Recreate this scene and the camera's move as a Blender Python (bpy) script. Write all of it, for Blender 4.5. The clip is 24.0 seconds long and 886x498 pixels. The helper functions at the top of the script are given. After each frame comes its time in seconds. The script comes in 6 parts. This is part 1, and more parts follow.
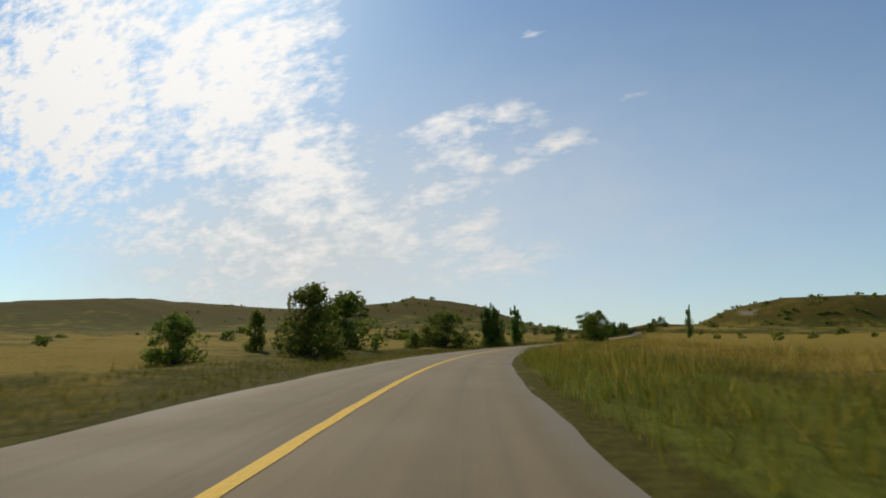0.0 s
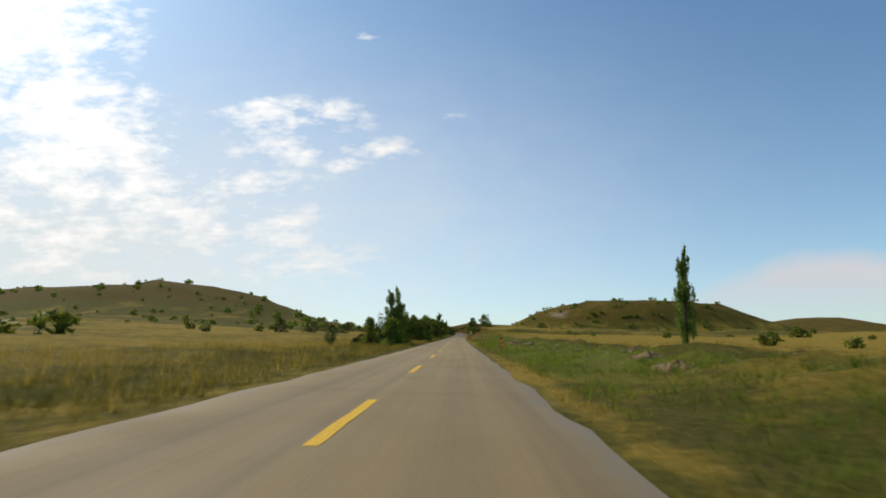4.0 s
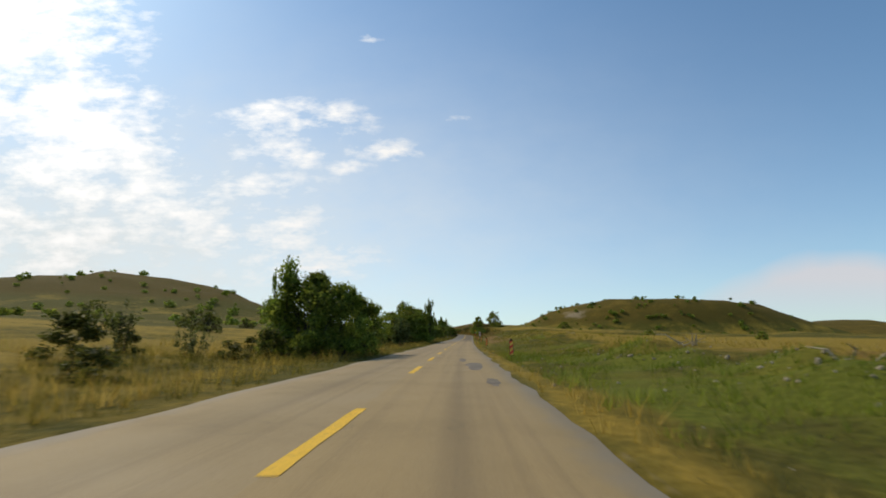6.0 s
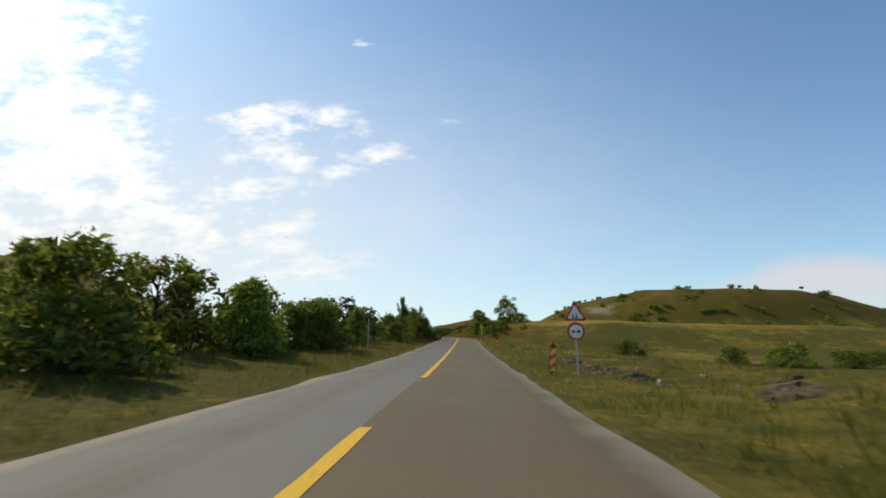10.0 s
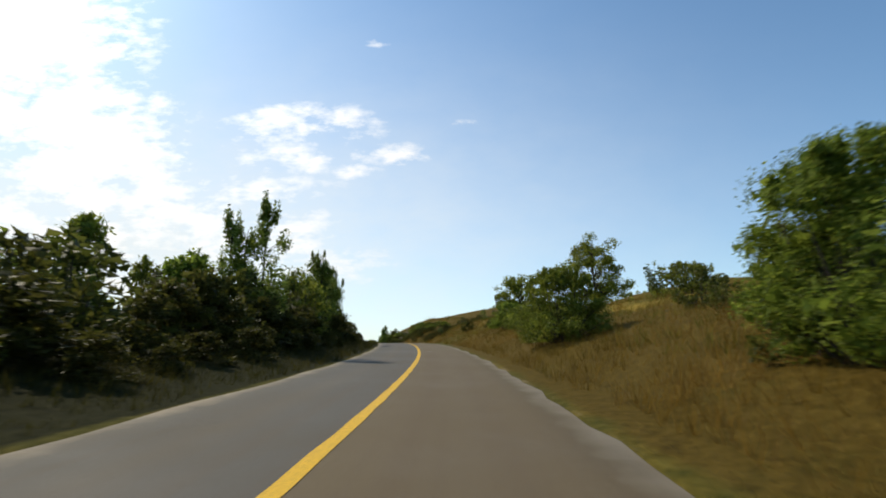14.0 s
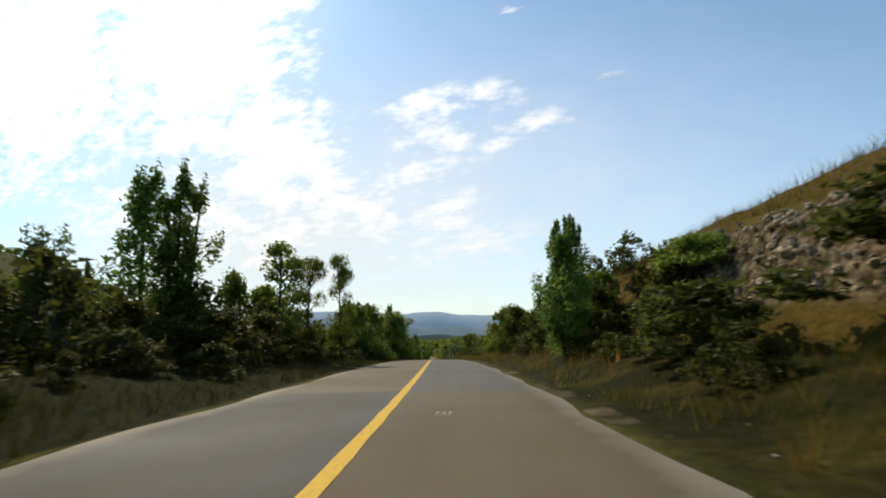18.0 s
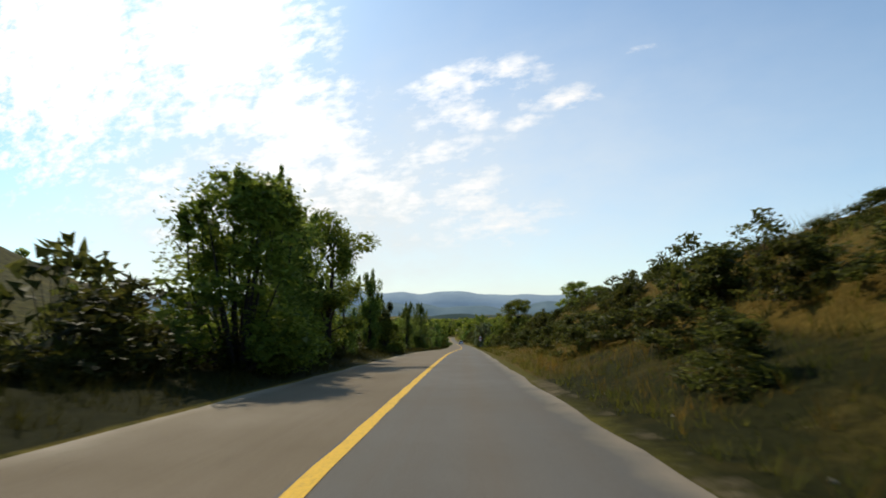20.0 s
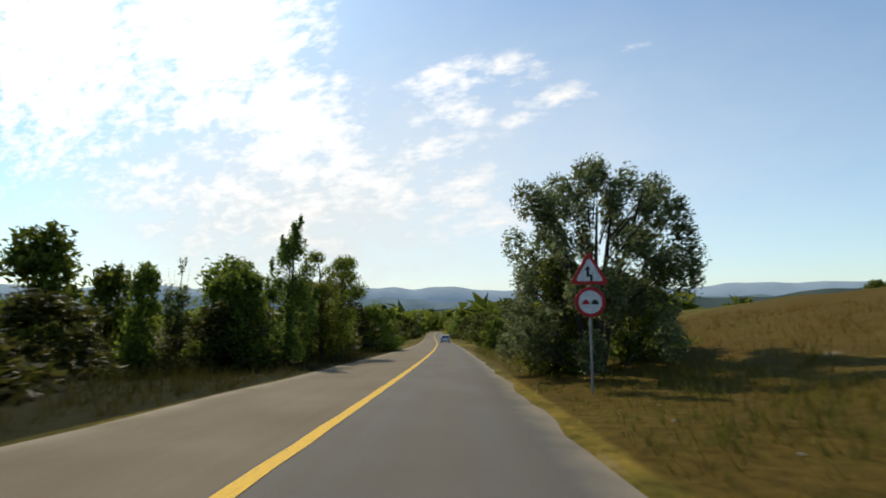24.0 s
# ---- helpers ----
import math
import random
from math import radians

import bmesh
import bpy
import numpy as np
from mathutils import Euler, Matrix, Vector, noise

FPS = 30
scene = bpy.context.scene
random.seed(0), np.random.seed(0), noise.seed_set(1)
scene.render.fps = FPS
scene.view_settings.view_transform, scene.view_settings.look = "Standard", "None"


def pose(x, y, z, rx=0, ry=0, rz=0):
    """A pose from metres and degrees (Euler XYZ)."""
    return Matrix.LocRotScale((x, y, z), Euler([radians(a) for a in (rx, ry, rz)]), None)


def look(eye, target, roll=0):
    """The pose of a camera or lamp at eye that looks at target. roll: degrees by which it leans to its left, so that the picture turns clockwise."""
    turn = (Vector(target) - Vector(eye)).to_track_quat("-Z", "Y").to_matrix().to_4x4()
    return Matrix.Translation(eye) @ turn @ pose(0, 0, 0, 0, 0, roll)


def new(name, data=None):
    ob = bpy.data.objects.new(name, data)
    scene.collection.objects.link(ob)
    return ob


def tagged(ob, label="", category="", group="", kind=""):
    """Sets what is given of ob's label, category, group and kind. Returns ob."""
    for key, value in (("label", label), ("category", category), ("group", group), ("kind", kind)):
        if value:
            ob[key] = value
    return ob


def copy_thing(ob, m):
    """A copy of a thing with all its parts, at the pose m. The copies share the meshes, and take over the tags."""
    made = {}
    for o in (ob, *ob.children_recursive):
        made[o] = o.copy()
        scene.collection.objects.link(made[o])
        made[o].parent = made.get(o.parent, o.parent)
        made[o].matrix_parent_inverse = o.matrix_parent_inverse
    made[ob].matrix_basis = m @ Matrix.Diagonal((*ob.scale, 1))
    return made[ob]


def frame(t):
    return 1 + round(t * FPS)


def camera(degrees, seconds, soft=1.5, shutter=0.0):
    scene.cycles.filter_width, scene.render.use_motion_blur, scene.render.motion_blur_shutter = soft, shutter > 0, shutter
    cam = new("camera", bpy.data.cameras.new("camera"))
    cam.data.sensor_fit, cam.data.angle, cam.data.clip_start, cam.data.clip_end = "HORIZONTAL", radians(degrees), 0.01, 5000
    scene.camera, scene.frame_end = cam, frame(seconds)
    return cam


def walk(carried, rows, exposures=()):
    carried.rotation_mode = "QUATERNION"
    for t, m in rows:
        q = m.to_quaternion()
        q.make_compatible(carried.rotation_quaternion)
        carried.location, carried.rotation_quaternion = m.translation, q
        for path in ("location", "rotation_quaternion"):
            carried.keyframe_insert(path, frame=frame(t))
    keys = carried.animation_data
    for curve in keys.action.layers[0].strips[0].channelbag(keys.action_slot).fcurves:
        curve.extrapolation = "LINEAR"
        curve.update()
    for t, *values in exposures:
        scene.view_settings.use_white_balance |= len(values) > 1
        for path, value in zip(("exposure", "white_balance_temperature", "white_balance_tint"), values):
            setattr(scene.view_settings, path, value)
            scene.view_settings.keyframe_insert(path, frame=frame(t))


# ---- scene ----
cam = camera(85.4, 24.0, soft=1.8, shutter=0.1)
PATH = [
    (0.0, pose(1.71, 0.70, 1.200, 101.82, -0.00, 23.78)),
    (0.5, pose(-3.89, 16.45, 1.608, 101.59, -0.00, 20.00)),
    (1.0, pose(-8.25, 32.57, 1.943, 101.45, -0.00, 14.51)),
    (1.5, pose(-11.27, 49.10, 2.254, 101.49, -0.00, 11.04)),
    (2.0, pose(-13.47, 65.84, 2.607, 101.79, -0.00, 7.38)),
    (2.5, pose(-14.45, 82.76, 3.004, 101.85, -0.00, 4.22)),
    (3.5, pose(-14.78, 116.94, 3.860, 101.92, -0.00, 1.75)),
    (4.5, pose(-14.76, 151.43, 4.779, 102.09, -0.00, 1.98)),
    (5.0, pose(-14.68, 168.75, 5.281, 102.28, -0.00, 2.20)),
    (5.5, pose(-14.69, 186.09, 5.806, 102.27, -0.20, 2.37)),
    (6.0, pose(-14.72, 203.43, 6.342, 102.21, -0.20, 2.16)),
    (6.5, pose(-14.81, 220.77, 6.880, 102.41, -0.00, 1.98)),
    (7.0, pose(-14.85, 238.10, 7.418, 102.21, -0.20, 2.01)),
    (7.5, pose(-14.76, 255.44, 7.957, 102.23, -0.20, 1.58)),
    (8.0, pose(-14.59, 272.77, 8.532, 102.23, -0.00, 1.41)),
    (8.5, pose(-14.34, 289.80, 9.162, 102.95, 0.29, 1.25)),
    (9.0, pose(-14.05, 306.24, 9.801, 102.50, 0.59, 1.10)),
    (9.5, pose(-13.76, 322.09, 10.402, 102.76, 0.59, 1.17)),
    (10.0, pose(-13.47, 337.45, 10.958, 102.62, 0.39, 1.42)),
    (10.5, pose(-13.26, 352.43, 11.484, 102.31, 0.68, 0.98)),
    (11.5, pose(-12.60, 381.37, 12.704, 103.07, 1.07, 0.83)),
    (12.5, pose(-11.95, 409.03, 14.193, 103.82, 1.55, 1.12)),
    (13.0, pose(-11.65, 422.54, 14.894, 103.62, 1.56, 1.37)),
    (13.5, pose(-11.48, 436.14, 15.511, 102.67, 0.68, 2.13)),
    (14.0, pose(-11.58, 449.88, 16.073, 102.65, -0.20, 2.95)),
    (14.5, pose(-12.00, 463.75, 16.664, 103.15, 0.10, 4.66)),
    (15.0, pose(-12.97, 477.74, 17.346, 103.42, -0.00, 7.54)),
    (15.5, pose(-14.74, 491.62, 18.046, 103.42, -0.00, 10.71)),
    (16.0, pose(-17.13, 505.21, 18.651, 102.72, -0.00, 12.77)),
    (16.5, pose(-19.97, 518.51, 19.088, 101.95, -0.20, 15.33)),
    (17.0, pose(-23.32, 531.49, 19.340, 101.13, 0.10, 17.45)),
    (17.5, pose(-27.08, 544.29, 19.424, 100.72, 0.29, 19.46)),
    (18.0, pose(-31.31, 557.03, 19.299, 99.32, 0.79, 21.33)),
    (18.5, pose(-35.96, 569.72, 18.953, 98.57, 0.59, 23.02)),
    (19.5, pose(-46.05, 595.04, 17.751, 97.35, 0.30, 24.19)),
    (20.5, pose(-56.34, 620.69, 16.093, 96.75, -0.00, 23.74)),
    (21.0, pose(-61.46, 633.68, 15.190, 96.77, -0.00, 23.22)),
    (21.5, pose(-66.50, 646.75, 14.231, 96.52, -0.00, 22.82)),
    (22.0, pose(-71.36, 659.90, 13.177, 95.99, -0.00, 22.44)),
    (22.5, pose(-76.32, 673.02, 12.076, 95.68, -0.00, 22.35)),
    (23.0, pose(-81.30, 686.14, 10.956, 95.99, -0.00, 22.96)),
    (23.5, pose(-86.27, 699.26, 9.870, 96.06, -0.00, 23.03)),
    (24.0, pose(-91.31, 712.36, 8.852, 96.58, -0.00, 23.34)),
]
walk(cam, PATH, [(0.0, -0.42), (1.0, -0.34), (2.5, -0.14), (5.0, -0.10), (9.0, -0.02), (13.0, 0.13), (24.0, 0.02)])

# ---- world, sun ----
SUN_AZ, SUN_EL = -53.0, 42.0  # degrees: to the left of north, above the horizon
world = bpy.data.worlds.new("world")
scene.world = world
world.use_nodes = True
wn, wl = world.node_tree.nodes, world.node_tree.links
wn.clear()


def math_node(op, a, b=None, nodes=wn, links=wl, clamp=False):
    n = nodes.new("ShaderNodeMath")
    n.operation, n.use_clamp = op, clamp
    for i, v in enumerate((a, b)):
        if v is None:
            continue
        if isinstance(v, (int, float)):
            n.inputs[i].default_value = v
        else:
            links.new(v, n.inputs[i])
    return n.outputs[0]


sky = wn.new("ShaderNodeTexSky")
sky.sky_type, sky.sun_disc = "NISHITA", False
sky.sun_elevation, sky.sun_rotation = radians(SUN_EL), radians(SUN_AZ % 360)
sky.air_density, sky.dust_density, sky.ozone_density = 1.0, 0.4, 1.2
coord = wn.new("ShaderNodeTexCoord")


def dot_with(v):
    n = wn.new("ShaderNodeVectorMath")
    n.operation = "DOT_PRODUCT"
    wl.new(coord.outputs["Generated"], n.inputs[0])
    n.inputs[1].default_value = v
    return n.outputs["Value"]


# a chart of the northern sky: u to the right, v up from 12 degrees of elevation
ahead = math_node("MAXIMUM", dot_with((-0.03505, 0.97673, 0.21157)), 0.05)
chart_u = math_node("DIVIDE", dot_with((0.99936, 0.03586, 0.0)), ahead)
chart_v = math_node("DIVIDE", dot_with((0.00759, -0.21143, 0.97736)), ahead)
chart = wn.new("ShaderNodeCombineXYZ")
wl.new(chart_u, chart.inputs[0])
wl.new(chart_v, chart.inputs[1])


def cloud_noise(scale, detail, stretch, seed):
    m = wn.new("ShaderNodeMapping")
    m.inputs["Location"].default_value = (seed, seed * 1.7, 0)
    m.inputs["Scale"].default_value = stretch
    wl.new(chart.outputs[0], m.inputs[0])
    n = wn.new("ShaderNodeTexNoise")
    n.inputs["Scale"].default_value, n.inputs["Detail"].default_value, n.inputs["Roughness"].default_value = scale, detail, 0.6
    wl.new(m.outputs[0], n.inputs["Vector"])
    return n.outputs["Fac"]


# banks of cloud: middle u, v, half widths, weight
BANKS = [
    (-1.0, 0.52, 0.35, 0.30, 0.84), (-1.62, 0.62, 0.55, 0.42, 0.9), (-0.78, 0.25, 0.19, 0.16, 0.80), (-0.74, 0.14, 0.16, 0.07, 0.56), (-0.9, 0.08, 0.6, 0.22, 0.40), (-0.60, 0.11, 0.22, 0.09, 0.54),
    (-0.38, 0.13, 0.17, 0.045, 0.40), (-0.70, 0.05, 0.12, 0.05, 0.42), (-0.42, 0.04, 0.24, 0.10, 0.43), (-0.30, -0.03, 0.26, 0.07, 0.36), (-0.31, 0.265, 0.17, 0.05, 0.57),
    (-0.13, 0.205, 0.085, 0.025, 0.56), (-0.33, 0.195, 0.12, 0.035, 0.52), (-0.20, 0.17, 0.07, 0.02, 0.40), (-0.57, 0.20, 0.06, 0.045, 0.5),
    (-0.15, 0.44, 0.035, 0.014, 0.36), (0.03, 0.27, 0.04, 0.012, 0.30), (-1.3, 0.15, 0.4, 0.10, 0.40),
]
bank_sum = None
for bu, bv, ru, rv, weight in BANKS:
    du = math_node("DIVIDE", math_node("SUBTRACT", chart_u, bu), ru)
    dv = math_node("DIVIDE", math_node("SUBTRACT", chart_v, bv), rv)
    q = math_node("ADD", math_node("MULTIPLY", du, du), math_node("MULTIPLY", dv, dv))
    g = math_node("MULTIPLY", math_node("POWER", 2.718, math_node("MULTIPLY", q, -1.0)), weight)
    bank_sum = g if bank_sum is None else math_node("MAXIMUM", bank_sum, g)
puffs = cloud_noise(8.0, 9.0, (1.0, 1.8, 1.0), 3.1)
fine = cloud_noise(24.0, 6.0, (0.8, 2.2, 1.0), 8.4)
grain = math_node("ADD", math_node("MULTIPLY", math_node("SUBTRACT", puffs, 0.5), 2.0), math_node("MULTIPLY", math_node("SUBTRACT", fine, 0.5), 1.0))
dense = math_node("MULTIPLY", math_node("SUBTRACT", math_node("ADD", bank_sum, math_node("MULTIPLY", grain, math_node("MINIMUM", math_node("MULTIPLY", bank_sum, 3.0), 1.0))), 0.25), 2.1, clamp=True)
# the smooth-topped bank low in the north-east
tall = math_node("ADD", math_node("MULTIPLY", math_node("SUBTRACT", cloud_noise(3.0, 3.0, (1, 1, 1), 5.0), 0.5), 0.10), 0.0)
bu = math_node("DIVIDE", math_node("SUBTRACT", chart_u, 0.92), 0.36)
top_line = math_node("ADD", math_node("SUBTRACT", 0.005, math_node("MULTIPLY", math_node("MULTIPLY", bu, bu), 0.075)), tall)
low_bank = math_node("MULTIPLY", math_node("SUBTRACT", top_line, chart_v), 22.0, clamp=True)
low_fade = math_node("MULTIPLY", math_node("ADD", chart_v, 0.17), 9.0, clamp=True)
low_bank = math_node("MULTIPLY", math_node("MULTIPLY", low_bank, low_fade), 0.80)
front = math_node("MULTIPLY", math_node("SUBTRACT", dot_with((-0.03505, 0.97673, 0.21157)), 0.12), 8.0, clamp=True)
# towards the sun the cloud is brighter
sun_dir = Vector((math.sin(radians(SUN_AZ)) * math.cos(radians(SUN_EL)), math.cos(radians(SUN_AZ)) * math.cos(radians(SUN_EL)), math.sin(radians(SUN_EL))))
sunward = math_node("POWER", math_node("MAXIMUM", dot_with(tuple(sun_dir)), 0.0), 5.0)
cloud_light = math_node("ADD", 6.5, math_node("MULTIPLY", sunward, 3.0))
cloud_colour = wn.new("ShaderNodeVectorMath")
cloud_colour.operation = "SCALE"
cloud_colour.inputs[0].default_value = (1.0, 0.985, 0.96)
wl.new(cloud_light, cloud_colour.inputs["Scale"])
clear_sky = wn.new("ShaderNodeVectorMath")
clear_sky.operation = "MULTIPLY"
wl.new(sky.outputs[0], clear_sky.inputs[0])
clear_sky.inputs[1].default_value = (0.80, 1.01, 1.06)
mix1 = wn.new("ShaderNodeMix")
mix1.data_type = "RGBA"
wl.new(math_node("MULTIPLY", dense, front), mix1.inputs["Factor"])
# a milky veil low in the sunward sky
veil_u = math_node("DIVIDE", math_node("ADD", chart_u, 0.80), 1.02)
veil_v = math_node("DIVIDE", math_node("SUBTRACT", chart_v, 0.0), 0.36)
veil = math_node("POWER", 2.718, math_node("MULTIPLY", math_node("ADD", math_node("MULTIPLY", veil_u, veil_u), math_node("MULTIPLY", veil_v, veil_v)), -1.0))
veil = math_node("MULTIPLY", math_node("MULTIPLY", veil, front), math_node("ADD", 0.62, math_node("MULTIPLY", puffs, 0.6)), clamp=True)
mix0 = wn.new("ShaderNodeMix")
mix0.data_type = "RGBA"
wl.new(veil, mix0.inputs["Factor"])
wl.new(clear_sky.outputs[0], mix0.inputs["A"])
mix0.inputs["B"].default_value = (5.75, 5.95, 5.85, 1)
# haze all along the horizon
height = dot_with((0, 0, 1))
low_haze = math_node("MULTIPLY", math_node("POWER", 2.718, math_node("MULTIPLY", math_node("ABSOLUTE", height), -9.0)), 0.40)
mix3 = wn.new("ShaderNodeMix")
mix3.data_type = "RGBA"
wl.new(low_haze, mix3.inputs["Factor"])
wl.new(mix0.outputs["Result"], mix3.inputs["A"])
mix3.inputs["B"].default_value = (4.8, 5.05, 5.2, 1)
wl.new(mix3.outputs["Result"], mix1.inputs["A"])
wl.new(cloud_colour.outputs[0], mix1.inputs["B"])
mix2 = wn.new("ShaderNodeMix")
mix2.data_type = "RGBA"
wl.new(math_node("MULTIPLY", low_bank, front), mix2.inputs["Factor"])
wl.new(mix1.outputs["Result"], mix2.inputs["A"])
mix2.inputs["B"].default_value = (5.2, 4.95, 5.05, 1)
back = wn.new("ShaderNodeBackground")
back.inputs["Strength"].default_value = 0.14
wl.new(mix2.outputs["Result"], back.inputs["Color"])
wout = wn.new("ShaderNodeOutputWorld")
wl.new(back.outputs[0], wout.inputs[0])

sun_data = bpy.data.lights.new("sun", "SUN")
sun_data.energy, sun_data.angle, sun_data.color = 3.4, radians(0.6), (1.0, 0.90, 0.70)
sun = new("sun", sun_data)
sun.matrix_world = look(sun_dir * 400, (0, 0, 0))

# ---- materials ----


def material(name, rough=0.8):
    m = bpy.data.materials.new(name)
    m.use_nodes = True
    b = m.node_tree.nodes["Principled BSDF"]
    b.inputs["Roughness"].default_value = rough
    b.inputs["Specular IOR Level"].default_value = 0.25
    return m, m.node_tree.nodes, m.node_tree.links, b


def noise_fac(nodes, links, scale, detail=5.0, rough=0.6, stretch=(1, 1, 1), source="Object"):
    c = nodes.new("ShaderNodeTexCoord")
    mp = nodes.new("ShaderNodeMapping")
    mp.inputs["Scale"].default_value = stretch
    links.new(c.outputs[source], mp.inputs[0])
    n = nodes.new("ShaderNodeTexNoise")
    n.inputs["Scale"].default_value, n.inputs["Detail"].default_value, n.inputs["Roughness"].default_value = scale, detail, rough
    links.new(mp.outputs[0], n.inputs["Vector"])
    return n.outputs["Fac"]


def ramp(nodes, links, fac, stops):
    r = nodes.new("ShaderNodeValToRGB")
    links.new(fac, r.inputs[0])
    while len(r.color_ramp.elements) < len(stops):
        r.color_ramp.elements.new(0.5)
    for e, (at, colour) in zip(r.color_ramp.elements, stops):
        e.position, e.color = at, (*colour, 1)
    return r.outputs[0]


def blend(nodes, links, fac, a, b, kind="MIX"):
    n = nodes.new("ShaderNodeMix")
    n.data_type, n.blend_type = "RGBA", kind
    for sock, v in ((n.inputs["Factor"], fac), (n.inputs["A"], a), (n.inputs["B"], b)):
        if isinstance(v, (int, float)):
            sock.default_value = v
        elif isinstance(v, tuple):
            sock.default_value = (*v, 1)
        else:
            links.new(v, sock)
    return n.outputs["Result"]


def bump(nodes, links, height, strength, distance, bsdf):
    n = nodes.new("ShaderNodeBump")
    n.inputs["Strength"].default_value, n.inputs["Distance"].default_value = strength, distance
    links.new(height, n.inputs["Height"])
    links.new(n.outputs[0], bsdf.inputs["Normal"])


def attribute(nodes, name):
    n = nodes.new("ShaderNodeAttribute")
    n.attribute_name = name
    return n.outputs["Fac"]


def plain(name, colour, rough=0.6, metal=0.0, wear=0.12, scale=9.0):
    """Paint, metal or plastic with faint grime."""
    m, n, l, b = material(name, rough)
    dark = tuple(c * (1 - 2.2 * wear) for c in colour)
    l.new(ramp(n, l, noise_fac(n, l, scale), [(0.35, dark), (0.6, colour)]), b.inputs["Base Color"])
    b.inputs["Metallic"].default_value = metal
    b.inputs["Specular IOR Level"].default_value = 0.4
    return m


def make_ground():
    m, n, l, b = material("land", 0.95)
    b.inputs["Specular IOR Level"].default_value = 0.05
    wide = noise_fac(n, l, 0.045, 6)
    mid = noise_fac(n, l, 0.55, 7, 0.65)
    small = noise_fac(n, l, 5.0, 7, 0.7)
    straw = ramp(n, l, small, [(0.25, (0.14, 0.095, 0.014)), (0.5, (0.26, 0.174, 0.028)), (0.8, (0.37, 0.255, 0.050))])
    olive = ramp(n, l, small, [(0.25, (0.040, 0.040, 0.008)), (0.5, (0.088, 0.076, 0.014)), (0.8, (0.15, 0.125, 0.027))])
    rust = ramp(n, l, small, [(0.25, (0.046, 0.031, 0.006)), (0.5, (0.100, 0.066, 0.012)), (0.8, (0.165, 0.108, 0.022))])
    # dull olive, darkened to hold the shade of the left verge
    shade_olive = ramp(n, l, small, [(0.25, (0.010, 0.0105, 0.003)), (0.5, (0.021, 0.021, 0.005)), (0.8, (0.036, 0.035, 0.009))])
    green = ramp(n, l, small, [(0.25, (0.060, 0.066, 0.009)), (0.5, (0.122, 0.128, 0.016)), (0.8, (0.19, 0.185, 0.032))])
    earth = ramp(n, l, small, [(0.2, (0.090, 0.048, 0.016)), (0.5, (0.190, 0.110, 0.040)), (0.8, (0.30, 0.19, 0.080))])
    dust = ramp(n, l, small, [(0.2, (0.145, 0.106, 0.060)), (0.5, (0.235, 0.178, 0.105)), (0.8, (0.33, 0.258, 0.162))])
    rock = ramp(n, l, noise_fac(n, l, 3.2, 8, 0.7), [(0.38, (0.026, 0.018, 0.010)), (0.5, (0.105, 0.075, 0.038)), (0.64, (0.27, 0.205, 0.125))])
    # patches of dry and green grass
    patch = math_node("ADD", math_node("MULTIPLY", wide, 0.7, n, l), math_node("MULTIPLY", mid, 0.45, n, l), n, l)
    dry = math_node("MULTIPLY", math_node("ADD", math_node("SUBTRACT", patch, 0.585, n, l), math_node("MULTIPLY", math_node("SUBTRACT", attribute(n, "dry"), 0.5, n, l), 0.35, n, l), n, l), 7.0, n, l, True)
    c = blend(n, l, dry, olive, straw)
    weedy = math_node("MULTIPLY", math_node("SUBTRACT", math_node("ADD", attribute(n, "rust"), math_node("MULTIPLY", mid, 0.8, n, l), n, l), 0.95, n, l), 4.0, n, l, True)
    c = blend(n, l, weedy, c, rust)
    shade_olive_fac = math_node("MULTIPLY", math_node("SUBTRACT", math_node("ADD", attribute(n, "shade_olive"), math_node("MULTIPLY", mid, 0.8, n, l), n, l), 0.95, n, l), 4.0, n, l, True)
    c = blend(n, l, shade_olive_fac, c, shade_olive)
    lush = math_node("MULTIPLY", math_node("SUBTRACT", math_node("ADD", attribute(n, "lush"), math_node("MULTIPLY", mid, 0.9, n, l), n, l), 0.95, n, l), 4.0, n, l, True)
    c = blend(n, l, lush, c, green)
    soil = math_node("MULTIPLY", math_node("SUBTRACT", math_node("ADD", attribute(n, "soil"), math_node("MULTIPLY", mid, 1.0, n, l), n, l), 1.02, n, l), 6.0, n, l, True)
    c = blend(n, l, soil, c, earth)
    bare = math_node("MULTIPLY", math_node("SUBTRACT", math_node("ADD", attribute(n, "dusty"), math_node("MULTIPLY", mid, 0.8, n, l), n, l), 1.02, n, l), 5.0, n, l, True)
    c = blend(n, l, bare, c, dust)
    stony = math_node("MULTIPLY", math_node("SUBTRACT", math_node("ADD", attribute(n, "rocky"), math_node("MULTIPLY", mid, 0.9, n, l), n, l), 0.95, n, l), 5.0, n, l, True)
    c = blend(n, l, stony, c, rock)
    l.new(c, b.inputs["Base Color"])
    bump(n, l, math_node("ADD", small, math_node("MULTIPLY", mid, 2.0, n, l), n, l), 0.8, 0.12, b)
    return m


